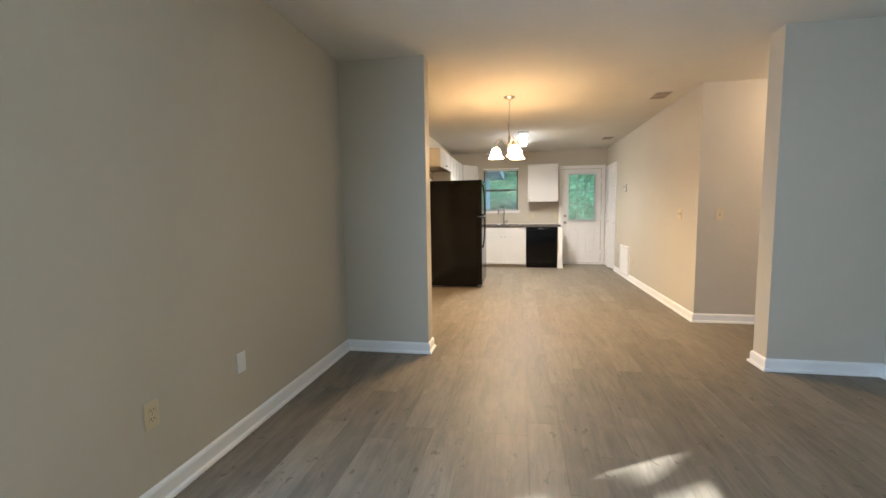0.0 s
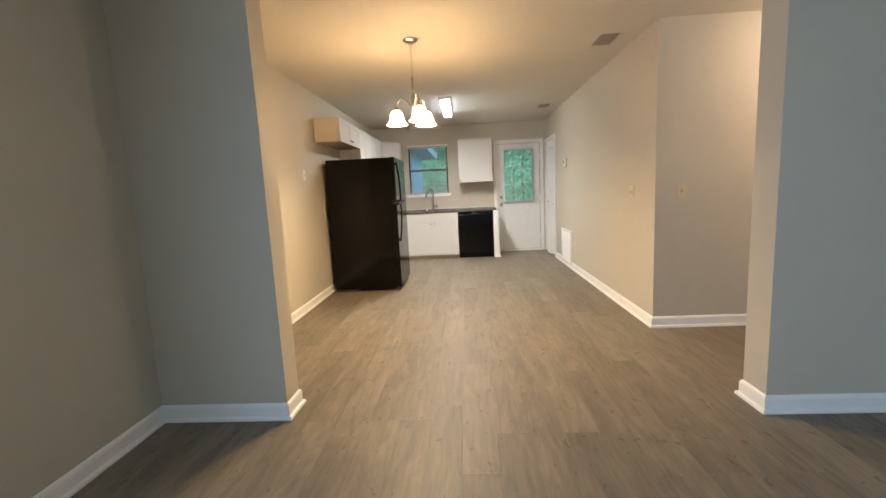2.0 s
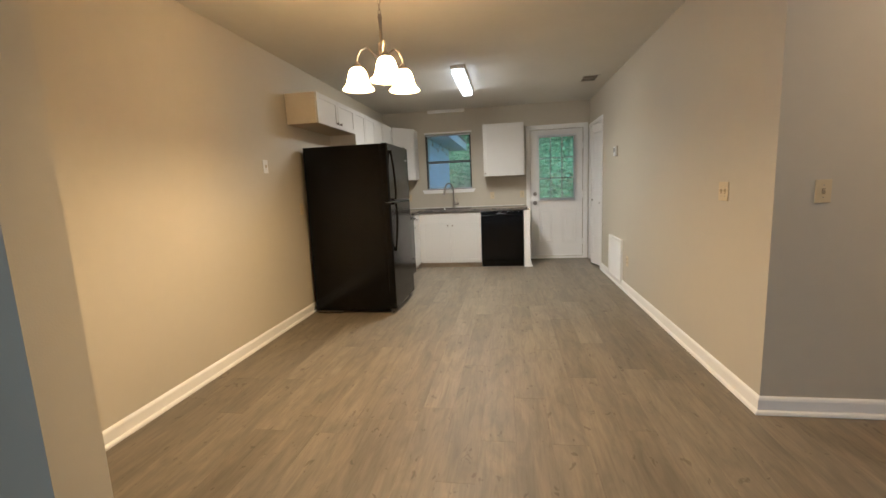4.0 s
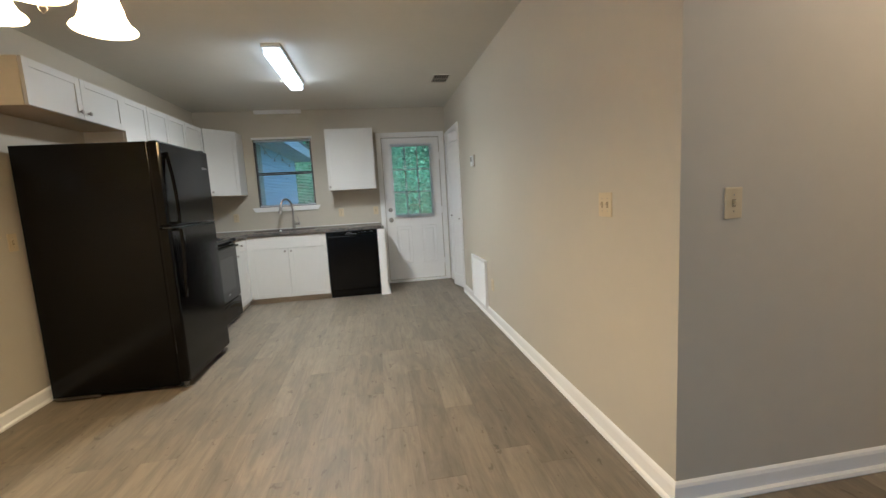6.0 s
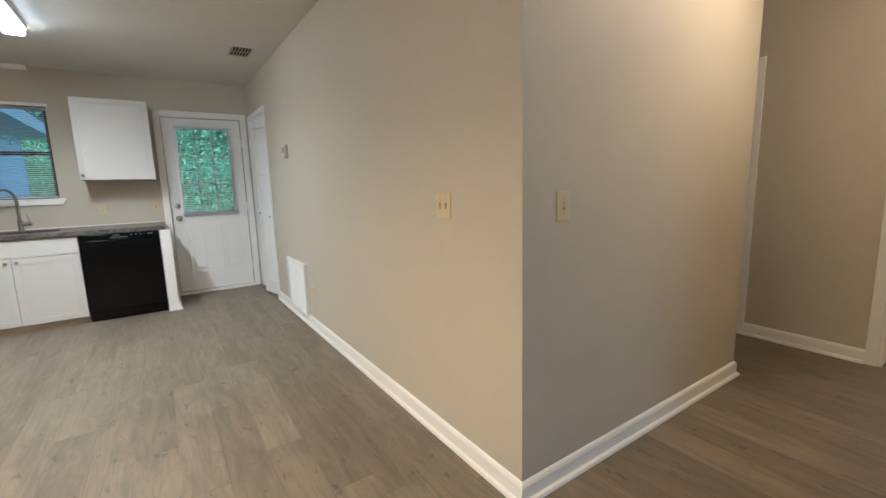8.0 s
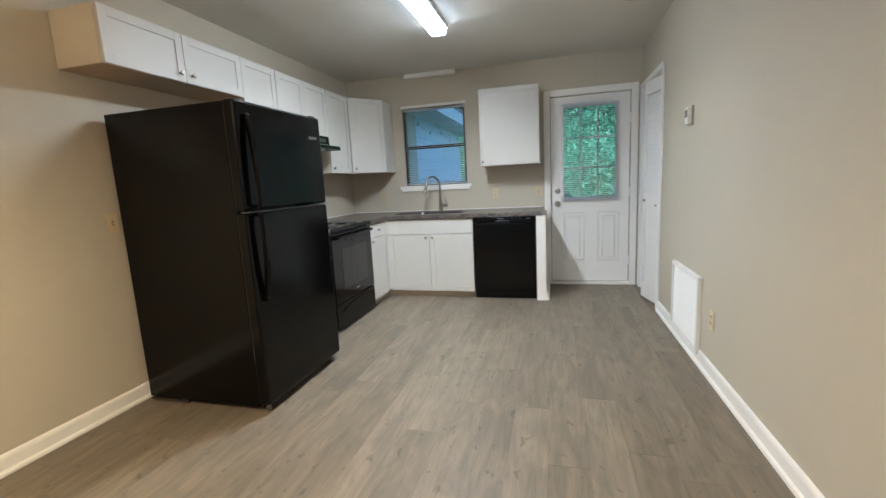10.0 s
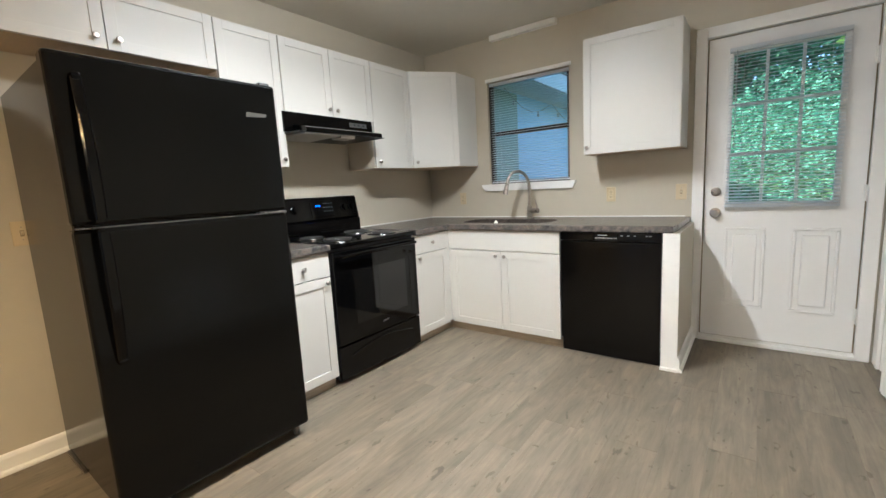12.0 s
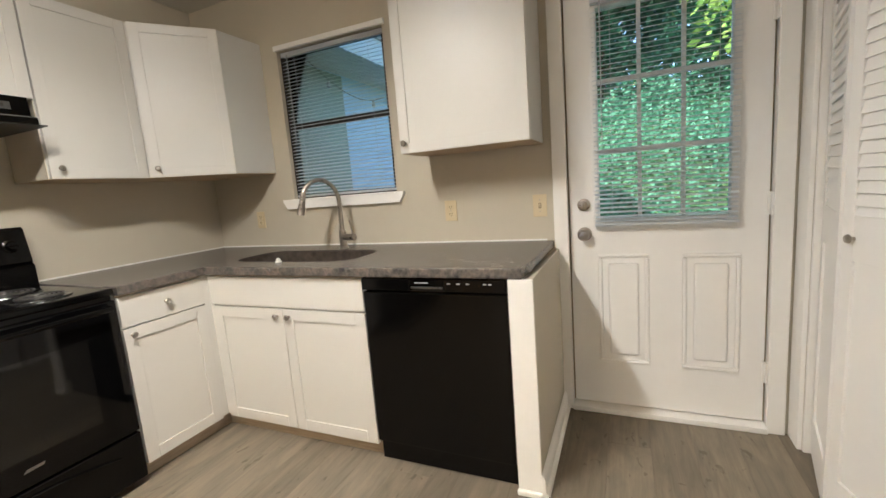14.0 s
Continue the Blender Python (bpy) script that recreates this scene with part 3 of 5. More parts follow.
window("window_2", "x", 8.80, -1, 4.14, 4.84, 1.18, 2.09, WHITEPL, "small white-framed bathroom window with closed blind")
blind("bath_blind", 8.745, 4.49, 1.19, 2.08, 0.69, tilt=62, rz=-90, label="white mini blind, slats closed, in the bathroom window", wand=-1)
finish("window_sill", box(blank(), 8.69, 4.11, 1.155, 8.72, 4.87, 1.18, 0.003), TRIM, kind="structure")
window("window_3", "x", -0.08, 1, -0.5, 1.37, 0.45, 2.18, WHITEPL, "wide white-framed living room window")


# ---- kitchen cabinets ----
def cab_knob(parent, x, y, z):
    m = Matrix.Translation((x, y, z)) @ Euler((radians(90), 0, 0)).to_matrix().to_4x4()
    return part("knob", lathe(blank(), [(0.0005, 0.027), (0.010, 0.0265), (0.0145, 0.022), (0.0135, 0.017), (0.007, 0.011), (0.0065, 0.0)], m, 18), NICKEL, parent, "round satin nickel knob", True)


def shaker(name, parent, x0, z0, x1, z1, knob=None, rail=0.056, y=0.0):
    """A shaker door of panel, two stiles and two rails, its face on y, 20 mm thick, with its knob at (x, z)."""
    ob = part(name, box(blank(), x0 + rail - 0.004, y + 0.0065, z0 + rail - 0.004, x1 - rail + 0.004, y + 0.017, z1 - rail + 0.004), CABW, parent)
    for kind, a in (("rail", (x0 + rail, z0, x1 - rail, z0 + rail)), ("rail", (x0 + rail, z1 - rail, x1 - rail, z1)), ("stile", (x0, z0, x0 + rail, z1)), ("stile", (x1 - rail, z0, x1, z1))):
        part(kind, box(blank(), a[0], y, a[1], a[2], y + 0.02, a[3], 0.0012), CABW, ob)
    if knob:
        cab_knob(ob, knob[0], y, knob[1])
    return ob


def flat_front(name, parent, x0, z0, x1, z1, knob=None):
    ob = part(name, box(blank(), x0, 0, z0, x1, 0.02, z1, 0.002), CABW, parent)
    if knob:
        cab_knob(ob, knob[0], 0, knob[1])
    return ob


def base_cabinet(name, m, w, depth, doors, label, knobless=False):
    """Local frame: x along the front, y into the cabinet, z up; top at 0.88."""
    c = thing(name, (0, 0, 0), label, "base cabinet", "base cabinets along the kitchen walls")
    bm = box(blank(), 0, 0.022, 0.085, w, depth, 0.878 if doors == 1 else 0.72)
    if doors == 2:
        for a in ((0, 0.022, w, 0.040), (0, depth - 0.018, w, depth), (0, 0.040, 0.018, depth - 0.018), (w - 0.018, 0.040, w, depth - 0.018)):
            box(bm, a[0], a[1], 0.72, a[2], a[3], 0.878)
    part("body", bm, CABW, c)
    part("kick_board", box(blank(), 0, 0.045, 0.0, w, 0.058, 0.085), KICK, c, "wood-look vinyl toe kick")
    part("top_rail", box(blank(), 0.001, 0.010, 0.869, w - 0.001, 0.0215, 0.8785), KICK, c, "bare wood strip under the worktop")
    if doors == 1:
        flat_front("drawer", c, 0.003, 0.728, w - 0.003, 0.868, (w / 2, 0.80))
        shaker("door", c, 0.003, 0.075, w - 0.003, 0.722, None)
    else:
        flat_front("false_drawer_front", c, 0.003, 0.716, w - 0.003, 0.868)
    return c


LEFTRUN = lambda x, y: pose(x, y, 0, 0, 0, 90)
cA = base_cabinet("base_cabinet", None, 0.385, 0.68, 1, "narrow white shaker base cabinet with drawer between refrigerator and range")
cab_knob([o for o in cA.children if o.name.startswith("door")][0], 0.35, 0, 0.69)
cA.matrix_world = LEFTRUN(0.705, 8.015)
cB = base_cabinet("base_cabinet", None, 0.41, 0.68, 1, "narrow white shaker base cabinet with drawer beside the range corner")
cab_knob([o for o in cB.children if o.name.startswith("door")][0], 0.035, 0, 0.69)
part("kick_board", box(blank(), 0.41, 0.045, 0.0, 0.485, 0.058, 0.085), KICK, cB, "wood-look vinyl toe kick")
cB.matrix_world = LEFTRUN(0.705, 9.215)
cC = base_cabinet("sink_base_cabinet", None, 0.965, 0.69, 2, "white shaker sink base cabinet with two doors under the kitchen window")
shaker("door", cC, 0.003, 0.075, 0.480, 0.708, (0.445, 0.672))
shaker("door", cC, 0.484, 0.075, 0.962, 0.708, (0.52, 0.672))
part("filler_strip", box(blank(), -0.035, 0.004, 0.085, 0.002, 0.022, 0.878), CABW, cC)
part("filler_strip", box(blank(), -0.035, -0.036, 0.085, -0.017, 0.004, 0.878), CABW, cC)
part("kick_board", box(blank(), -0.075, 0.045, 0.0, 0.0, 0.058, 0.085), KICK, cC)
cC.matrix_world = pose(0.72, 9.655, 0)


def wall_cabinet(name, w, depth, z0, z1, doors, knobs, label):
    c = thing(name, (0, 0, 0), label, "wall cabinet", "wall cabinets over the kitchen counter")
    part("body", box(blank(), 0, 0.021, z0, w, depth, z1), CABW, c)
    part("bottom_panel", box(blank(), 0.001, 0.021, z0 - 0.004, w - 0.001, depth, z0 - 0.0005), CABWOOD, c, "unpainted maple underside")
    dw = w / doors
    for i in range(doors):
        shaker("door", c, i * dw + 0.002, z0 - 0.003, (i + 1) * dw - 0.002, z1, (i * dw + knobs[i], z0 + 0.045), rail=0.05)
    return c


ZT = 2.238
u = wall_cabinet("wall_cabinet", 1.01, 0.325, 1.955, ZT, 2, (0.46, 0.045), "short white two-door wall cabinet with cream side over the refrigerator")
part("side_panel", box(blank(), -0.004, 0.021, 1.95, -0.0005, 0.32, ZT), CABSIDE, u, "cream unpainted side")
u.matrix_world = LEFTRUN(0.33, 7.04)
u = wall_cabinet("wall_cabinet", 0.395, 0.32, 1.42, ZT, 1, (0.36,), "tall white single-door wall cabinet between refrigerator and range hood")
u.matrix_world = LEFTRUN(0.325, 8.055)
u = wall_cabinet("wall_cabinet", 0.79, 0.32, 1.775, ZT, 2, (0.36, 0.035), "short white two-door wall cabinet mounted over the black range hood")
u.matrix_world = LEFTRUN(0.325, 8.455)
u = wall_cabinet("wall_cabinet", 0.445, 0.32, 1.42, ZT, 1, (0.04,), "tall white single-door wall cabinet beside the range hood")
part("side_panel", box(blank(), -0.004, 0.021, 1.416, -0.0005, 0.319, 1.77), CABSIDE, u, "cream unpainted side")
u.matrix_world = LEFTRUN(0.325, 9.25)
u = wall_cabinet("wall_cabinet", 0.645, 0.325, 1.42, ZT, 1, (0.03,), "white single-door wall cabinet between the sink window and the back door")
u.matrix_world = pose(1.735, 10.03, 0)
# corner cabinet with its slanting front
u = thing("corner_wall_cabinet", (0, 0, 0), "tall white diagonal corner wall cabinet with one shaker door", "wall cabinet", "wall cabinets over the kitchen counter")
part("body", prism(blank(), [(0.002, 9.70), (0.31, 9.70), (0.60, 10.04), (0.60, 10.358), (0.002, 10.358)], "z", 1.42, ZT), CABW, u)
part("bottom_panel", prism(blank(), [(0.004, 9.702), (0.31, 9.702), (0.598, 10.04), (0.598, 10.356), (0.004, 10.356)], "z", 1.416, 1.4195), CABWOOD, u, "unpainted maple underside")
dl = math.hypot(0.275, 0.335)
dd = shaker("door", u, 0.003, 1.417, dl - 0.003, ZT, (0.04, 1.465), rail=0.05)
dd.matrix_local = pose(0.332, 9.70, 0, 0, 0, math.degrees(math.atan2(0.335, 0.275))) @ Matrix.Translation((0, -0.004, 0))

# ---- worktop, sink, tap ----
def counter(name, pts, label):
    c = thing(name, (pts[0][0], pts[0][1], 0.88), label, "countertop")
    bm = prism(blank(), pts, "z", 0.880, 0.922)
    es = [e for e in bm.edges if abs(e.verts[0].co.z - e.verts[1].co.z) < 1e-6]
    bmesh.ops.bevel(bm, geom=es, offset=0.008, segments=3, profile=0.5, affect="EDGES")
    part("top", bm, GRANITE, c)
    return c


counter("countertop", [(0.002, 8.012), (0.725, 8.012), (0.725, 8.402), (0.002, 8.402)], "short grey-brown granite-look laminate countertop between refrigerator and range")
SX0, SX1, SY0, SY1 = 0.73, 1.53, 9.78, 10.13
ct = thing("countertop", (1.2, 10.0, 0.88), "grey-brown granite-look laminate countertop running round the corner under the window", "countertop")
bm = blank()
us, vs_ = [0.002, 0.725, SX0, SX1, 2.345, 2.415], [9.212, 9.632, SY0, SY1, 10.358]
grid = {}
def gv(i, j, z):
    x, y = us[i], vs_[j]
    if i == 5 and j == 1:
        x -= 0.012
    return grid.setdefault((i, j, z), bm.verts.new((x, y, z))) if (i, j, z) not in grid else grid[(i, j, z)]
def full(i, j):
    return 0 <= i < 5 and 0 <= j < 4 and not (i >= 1 and j == 0) and not (i == 2 and j == 2)
for i in range(5):
    for j in range(4):
        if full(i, j):
            for z in (0.880, 0.922):
                bm.faces.new((gv(i, j, z), gv(i + 1, j, z), gv(i + 1, j + 1, z), gv(i, j + 1, z)))
            for di, dj, a, b in ((-1, 0, (i, j), (i, j + 1)), (1, 0, (i + 1, j), (i + 1, j + 1)), (0, -1, (i, j), (i + 1, j)), (0, 1, (i, j + 1), (i + 1, j + 1))):
                if not full(i + di, j + dj):
                    bm.faces.new((gv(*a, 0.880), gv(*b, 0.880), gv(*b, 0.922), gv(*a, 0.922)))
bmesh.ops.recalc_face_normals(bm, faces=bm.faces)
inner = lambda q: SX0 - 0.001 < q.co.x < SX1 + 0.001 and SY0 - 0.001 < q.co.y < SY1 + 0.001
es = [e for e in bm.edges if len(e.link_faces) == 2 and e.calc_face_angle(0) > 1 and abs(e.verts[0].co.z - e.verts[1].co.z) < 1e-6 and not (inner(e.verts[0]) and inner(e.verts[1]))]
bmesh.ops.bevel(bm, geom=es, offset=0.007, segments=3, profile=0.5, affect="EDGES")
CORNERS = [(SX0, SY0, 1, 1), (SX1, SY0, -1, 1), (SX1, SY1, -1, -1), (SX0, SY1, 1, -1)]
CR = 0.12
def corner_arc(x, y, sx, sy, inset=0.0):
    """Points of the rounded corner, running from the x side to the y side."""
    return [(x + sx * (CR - (CR - inset) * math.sin(a)), y + sy * (CR - (CR - inset) * math.cos(a))) for a in [math.pi / 2 * k / 8 for k in range(9)]]
for x, y, sx, sy in CORNERS:
    prism(bm, [(x, y)] + corner_arc(x, y, sx, sy), "z", 0.882, 0.922)
bmesh.ops.recalc_face_normals(bm, faces=bm.faces)
part("top", bm, GRANITE, ct)
bm = box(blank(), 0.002, 9.215, 0.922, 0.006, 10.354, 0.930, 0.001)
box(bm, 0.006, 10.352, 0.922, 2.38, 10.358, 0.930, 0.001)
part("caulk_line", bm, TRIM, ct, "white caulk line at the wall")

sk = thing("kitchen_sink", (1.13, 10.0, 0.72), "dark brown speckled single-bowl kitchen sink set in the countertop", "sink")
def bowl_loop(inset, z):
    """A rounded rectangle inside the cut-out."""
    pts = []
    for k, (x, y, sx, sy) in enumerate(CORNERS):
        arc = corner_arc(x, y, sx, sy, 0.0)
        arc = [(px + sx * inset * (1 if k % 2 == 0 else 1), py + sy * inset) for px, py in arc]
        pts += arc[::-1] if k % 2 == 0 else arc
    return [(px, py, z) for px, py in pts]
loops = [bowl_loop(-0.004, 0.917), bowl_loop(0.003, 0.917), bowl_loop(0.008, 0.86), bowl_loop(0.02, 0.76), bowl_loop(0.05, 0.742)]
bm = blank()
rings = [[bm.verts.new(p) for p in lp] for lp in loops]
for A, B in zip(rings, rings[1:]):
    for k in range(len(A)):
        bm.faces.new((A[k], A[(k + 1) % len(A)], B[(k + 1) % len(B)], B[k]))
bm.faces.new(rings[-1])
part("bowl", bm, SINKM, sk, "dark speckled bowl")
rim_loop = bowl_loop(0.001, 0.921)
part("rim", tube(blank(), rim_loop + rim_loop[:1], 0.003, 6), SINKM, sk, smooth=True)
part("drain", lathe(blank(), [(0.055, 0.744), (0.05, 0.749), (0.02, 0.745), (0.001, 0.745)], Matrix.Translation((1.13, 9.95, 0)), 20), CHROME, sk, smooth=True)

fx, fy = 1.205, 10.20
fa = thing("kitchen_faucet", (fx, fy, 0.922), "brushed nickel gooseneck pull-down faucet behind the sink", "faucet")
part("base", lathe(blank(), [(0.028, 0.0), (0.028, 0.008), (0.022, 0.014), (0.021, 0.10), (0.019, 0.112), (0.001, 0.114)], Matrix.Translation((fx, fy, 0.922)), 24), NICKEL, fa, smooth=True)
path = [(fx, fy, 1.03), (fx, fy, 1.20)] + [(fx - 0.062 * (1 - math.cos(a)), fy - 0.088 * (1 - math.cos(a)), 1.20 + 0.135 * math.sin(a)) for a in [math.pi * k / 14 for k in range(1, 13)]]
part("spout", tube(blank(), path, 0.013, 14), NICKEL, fa, smooth=True)
ex, ey, ez = path[-1]
part("spray_head", cyl(blank(), (ex + 0.003, ey + 0.003, ez + 0.01), (ex - 0.016, ey - 0.02, ez - 0.115), 0.0145, 0.022, 18), NICKEL, fa, "tapered spray head", True)
bm = cyl(blank(), (fx, fy, 0.99), (fx + 0.085, fy - 0.005, 0.99), 0.022, 0.020, 18)
tube(bm, [(fx + 0.066, fy, 0.995), (fx + 0.07, fy, 1.02), (fx + 0.058, fy, 1.075), (fx + 0.052, fy, 1.09)], [0.008, 0.006, 0.005, 0.005], 10)
part("handle", bm, NICKEL, fa, smooth=True)

# small white disc for the white spot at the sink's front edge
cap = thing("sink_white_disc", (1.11, 9.765, 0.922), "small white disc on the front edge of the sink", "sink stopper")
part("disc", lathe(blank(), [(0.016, 0.0), (0.017, 0.004), (0.012, 0.008), (0.010, 0.018), (0.004, 0.022)], Matrix.Translation((1.11, 9.765, 0.9222)), 18, True), WHITEPL, cap, smooth=True)

# end panel beside the dishwasher
finish("wall_counter_end", box(blank(), 2.35, 9.65, 0.0, 2.44, 10.36, 0.879, 0.002), WALL, kind="structure")
finish("trim", box(blank(), 2.348, 9.632, 0.0, 2.442, 9.65, 0.879, 0.002), TRIM, kind="structure")
finish("baseboard", box(blank(), 2.345, 9.617, 0.0, 2.445, 9.632, 0.022, 0.004), TRIM, kind="structure")

# ---- dishwasher ----
dw = thing("dishwasher", (2.015, 9.98, 0.0), "glossy black built-in dishwasher under the countertop, door closed", "dishwasher")
part("body", box(blank(), 1.695, 9.675, 0.01, 2.337, 10.25, 0.872), MATTEBLACK, dw)
part("door", box(blank(), 1.693, 9.645, 0.105, 2.340, 9.675, 0.815, 0.006), BLACK, dw, "glossy black door")
bm = box(blank(), 1.693, 9.640, 0.822, 1.93, 9.675, 0.876, 0.004)
box(bm, 2.08, 9.640, 0.822, 2.340, 9.675, 0.876, 0.004)
box(bm, 1.93, 9.640, 0.842, 2.08, 9.675, 0.876, 0.003)
cp = part("control_panel", bm, BLACK, dw)
part("pocket_handle", box(blank(), 1.935, 9.637, 0.835, 2.075, 9.650, 0.841, 0.001), STEEL, cp, "polished lip of the pocket handle")
part("badge", box(blank(), 1.955, 9.638, 0.857, 2.015, 9.641, 0.861), GREYPRINT, cp)
for x in (2.10, 2.14, 2.18, 2.25, 2.27):
    part("button_mark", box(blank(), x, 9.638, 0.855, x + 0.014, 9.641, 0.859), GREYPRINT, cp)
part("edge_strip", box(blank(), 2.3405, 9.652, 0.11, 2.3425, 9.668, 0.81), STEEL, dw, "thin bright metal edge")
part("kick_plate", box(blank(), 1.695, 9.672, 0.004, 2.338, 9.685, 0.10, 0.002), BLACK, dw)

# ---- range ----
ra = thing("electric_range", (0.37, 8.805, 0.0), "black freestanding electric coil range with glass oven door", "range")
Y0, Y1 = 8.408, 9.205
part("body", box(blank(), 0.035, Y0, 0.035, 0.685, Y1, 0.885, 0.003), MATTEBLACK, ra)
part("cooktop", box(blank(), 0.10, Y0 - 0.002, 0.887, 0.712, Y1 + 0.002, 0.918, 0.008), BLACK, ra)
bp = part("back_panel", prism(blank(), [(0.03, 0.905), (0.125, 0.905), (0.125, 1.02), (0.105, 1.035), (0.115, 1.04), (0.085, 1.195), (0.07, 1.207), (0.03, 1.207)], "y", Y0, Y1), BLACK, ra)
def slant(z):
    return 0.115 - (z - 1.04) * 0.03 / 0.155
part("display", prism(blank(), [(slant(1.06) + 0.001, 1.06), (slant(1.06) + 0.004, 1.06), (slant(1.17) + 0.004, 1.17), (slant(1.17) + 0.001, 1.17)], "y", 8.745, 8.96), BLACKGLASS, bp, "dark control display")
bm = blank()
for y in (8.79, 8.805, 8.822):
    box(bm, slant(1.145) + 0.004, y, 1.136, slant(1.145) + 0.006, y + 0.007, 1.147)
part("digits", bm, BLUELED, bp, "lit blue clock digits")
for z in (1.155, 1.125, 1.095):
    for y in (8.86, 8.885, 8.91, 8.935):
        part("button_mark", box(blank(), slant(z) + 0.004, y, z, slant(z) + 0.0055, y + 0.010, z + 0.004), DIMPRINT, bp)
for y in (8.50, 8.60, 9.06, 9.14):
    m = Matrix.Translation((slant(1.12), y, 1.12)) @ Euler((0, radians(90 - 11), 0)).to_matrix().to_4x4()
    kb = lathe(blank(), [(0.001, 0.026), (0.017, 0.026), (0.021, 0.006), (0.030, 0.003), (0.030, 0.0)], m, 20)
    kn = part("knob", kb, BLACK, bp, "black burner knob", True)
    bm = box(blank(), -0.003, -0.0185, 0.0255, 0.003, 0.0185, 0.033, 0.001)
    bmesh.ops.transform(bm, matrix=m, verts=bm.verts)
    part("grip", bm, BLACK, kn)
for k, (x, y, r) in enumerate(((0.27, 8.60, 0.085), (0.27, 9.02, 0.105), (0.55, 8.60, 0.105), (0.55, 9.02, 0.085))):
    m = Matrix.Translation((x, y, 0.918))
    bu = part("burner", lathe(blank(), [(r + 0.022, 0.001), (r + 0.020, 0.005), (r + 0.006, 0.004), (r - 0.01, -0.006), (0.01, -0.010)], m, 32), DRIP, ra, "glossy black drip pan under a coil burner", True)
    pts = [(x + (0.018 + (r - 0.02) * a / 28.3) * math.cos(a), y + (0.018 + (r - 0.02) * a / 28.3) * math.sin(a), 0.927) for a in [j * 28.3 / 110 for j in range(111)]]
    part("coil", tube(blank(), pts, 0.0042, 6), COIL, bu, "dark heating coil", True)
od = part("oven_door", box(blank(), 0.687, Y0 + 0.004, 0.262, 0.722, Y1 - 0.004, 0.868, 0.006), BLACKGLASS, ra, "black glass oven door")
part("oven_window", box(blank(), 0.7215, 8.57, 0.37, 0.7235, 9.07, 0.73), DARKGLASS, od, "dark see-through oven window")
bm = tube(blank(), [(0.72, Y0 + 0.03, 0.835), (0.756, Y0 + 0.045, 0.838), (0.760, Y0 + 0.10, 0.838), (0.760, Y1 - 0.10, 0.838), (0.756, Y1 - 0.045, 0.838), (0.72, Y1 - 0.03, 0.835)], 0.012, 12)
part("door_handle", bm, BLACK, od, smooth=True)
part("badge", prism(blank(), [(8.80, 0.318), (8.86, 0.322), (8.865, 0.332), (8.81, 0.33)], "x", 0.7215, 0.7235), STEEL, od)
dr = part("drawer", box(blank(), 0.687, Y0 + 0.004, 0.035, 0.720, Y1 - 0.004, 0.252, 0.006), BLACK, ra, "storage drawer below the oven")
part("drawer_grip", tube(blank(), [(0.722, Y0 + 0.10 + 0.6 * k / 12, 0.176 + 0.045 * math.sin(math.pi * k / 12)) for k in range(13)], [0.004] + [0.0075] * 11 + [0.004], 8), BLACK, dr, "curved moulded grip", True)
for y in (Y0 + 0.05, Y1 - 0.05):
    for x in (0.12, 0.64):
        part("foot", cyl(blank(), (x, y, 0), (x, y, 0.036), 0.016, seg=12), MATTEBLACK, ra)

# ---- range hood ----
ho = thing("range_hood", (0.2, 8.83, 1.62), "black under-cabinet range hood over the range", "range hood")
part("shell", prism(blank(), [(0.002, 1.772), (0.335, 1.772), (0.342, 1.672), (0.342, 1.640), (0.002, 1.640)], "y", 8.43, 9.215), BLACK, ho)
part("visor", prism(blank(), [(0.342, 1.690), (0.462, 1.668), (0.478, 1.660), (0.480, 1.634), (0.470, 1.630), (0.342, 1.636)], "y", 8.495, 9.175), BLACK, ho, "gloss black projecting visor")
part("underside", box(blank(), 0.004, 8.435, 1.630, 0.468, 9.21, 1.6355, 0.001), MATTEBLACK, ho)
part("filter", prism(blank(), [(0.10, 1.6295), (0.455, 1.6295), (0.452, 1.622), (0.105, 1.616)], "y", 8.50, 8.79), LENS, ho, "pale grey grease filter panel")
part("light_lens", prism(blank(), [(0.345, 1.6295), (0.458, 1.6295), (0.450, 1.610), (0.355, 1.606)], "y", 8.795, 8.92), LENS, ho, "pale ribbed lens of the hood light")
part("switch_panel", prism(blank(), [(0.3385, 1.745), (0.3415, 1.745), (0.3440, 1.713), (0.3405, 1.713)], "y", 8.98, 9.15), DARKGREY, ho)
for y in (9.02, 9.06, 9.11):
    part("switch", box(blank(), 0.341, y, 1.722, 0.3455, y + 0.018, 1.736, 0.001), MATTEBLACK, ho)

# ---- refrigerator ----
fr = thing("refrigerator", (0.0, 0.0, 0.0), "black top-freezer refrigerator with textured finish beside the base cabinets", "refrigerator")
W, D = 0.812, 0.81
part("body", box(blank(), 0, 0.02, 0.03, D, W - 0.02, 1.735, 0.003), FRIDGE, fr)
fz = part("freezer_door", box(blank(), D + 0.012, 0, 1.163, D + 0.085, W, 1.738, 0.014), FRIDGE, fr)
fd = part("fresh_food_door", box(blank(), D + 0.012, 0, 0.055, D + 0.085, W, 1.150, 0.014), FRIDGE, fr)
part("gasket", box(blank(), D, 0.022, 0.06, D + 0.012, W - 0.022, 1.73), BLACK, fr)
part("door_edge_strip", box(blank(), D + 0.03, 0.02, 1.1505, D + 0.083, W - 0.06, 1.1545), STEEL, fd, "bright strip on top of the lower door")
hx = D + 0.085


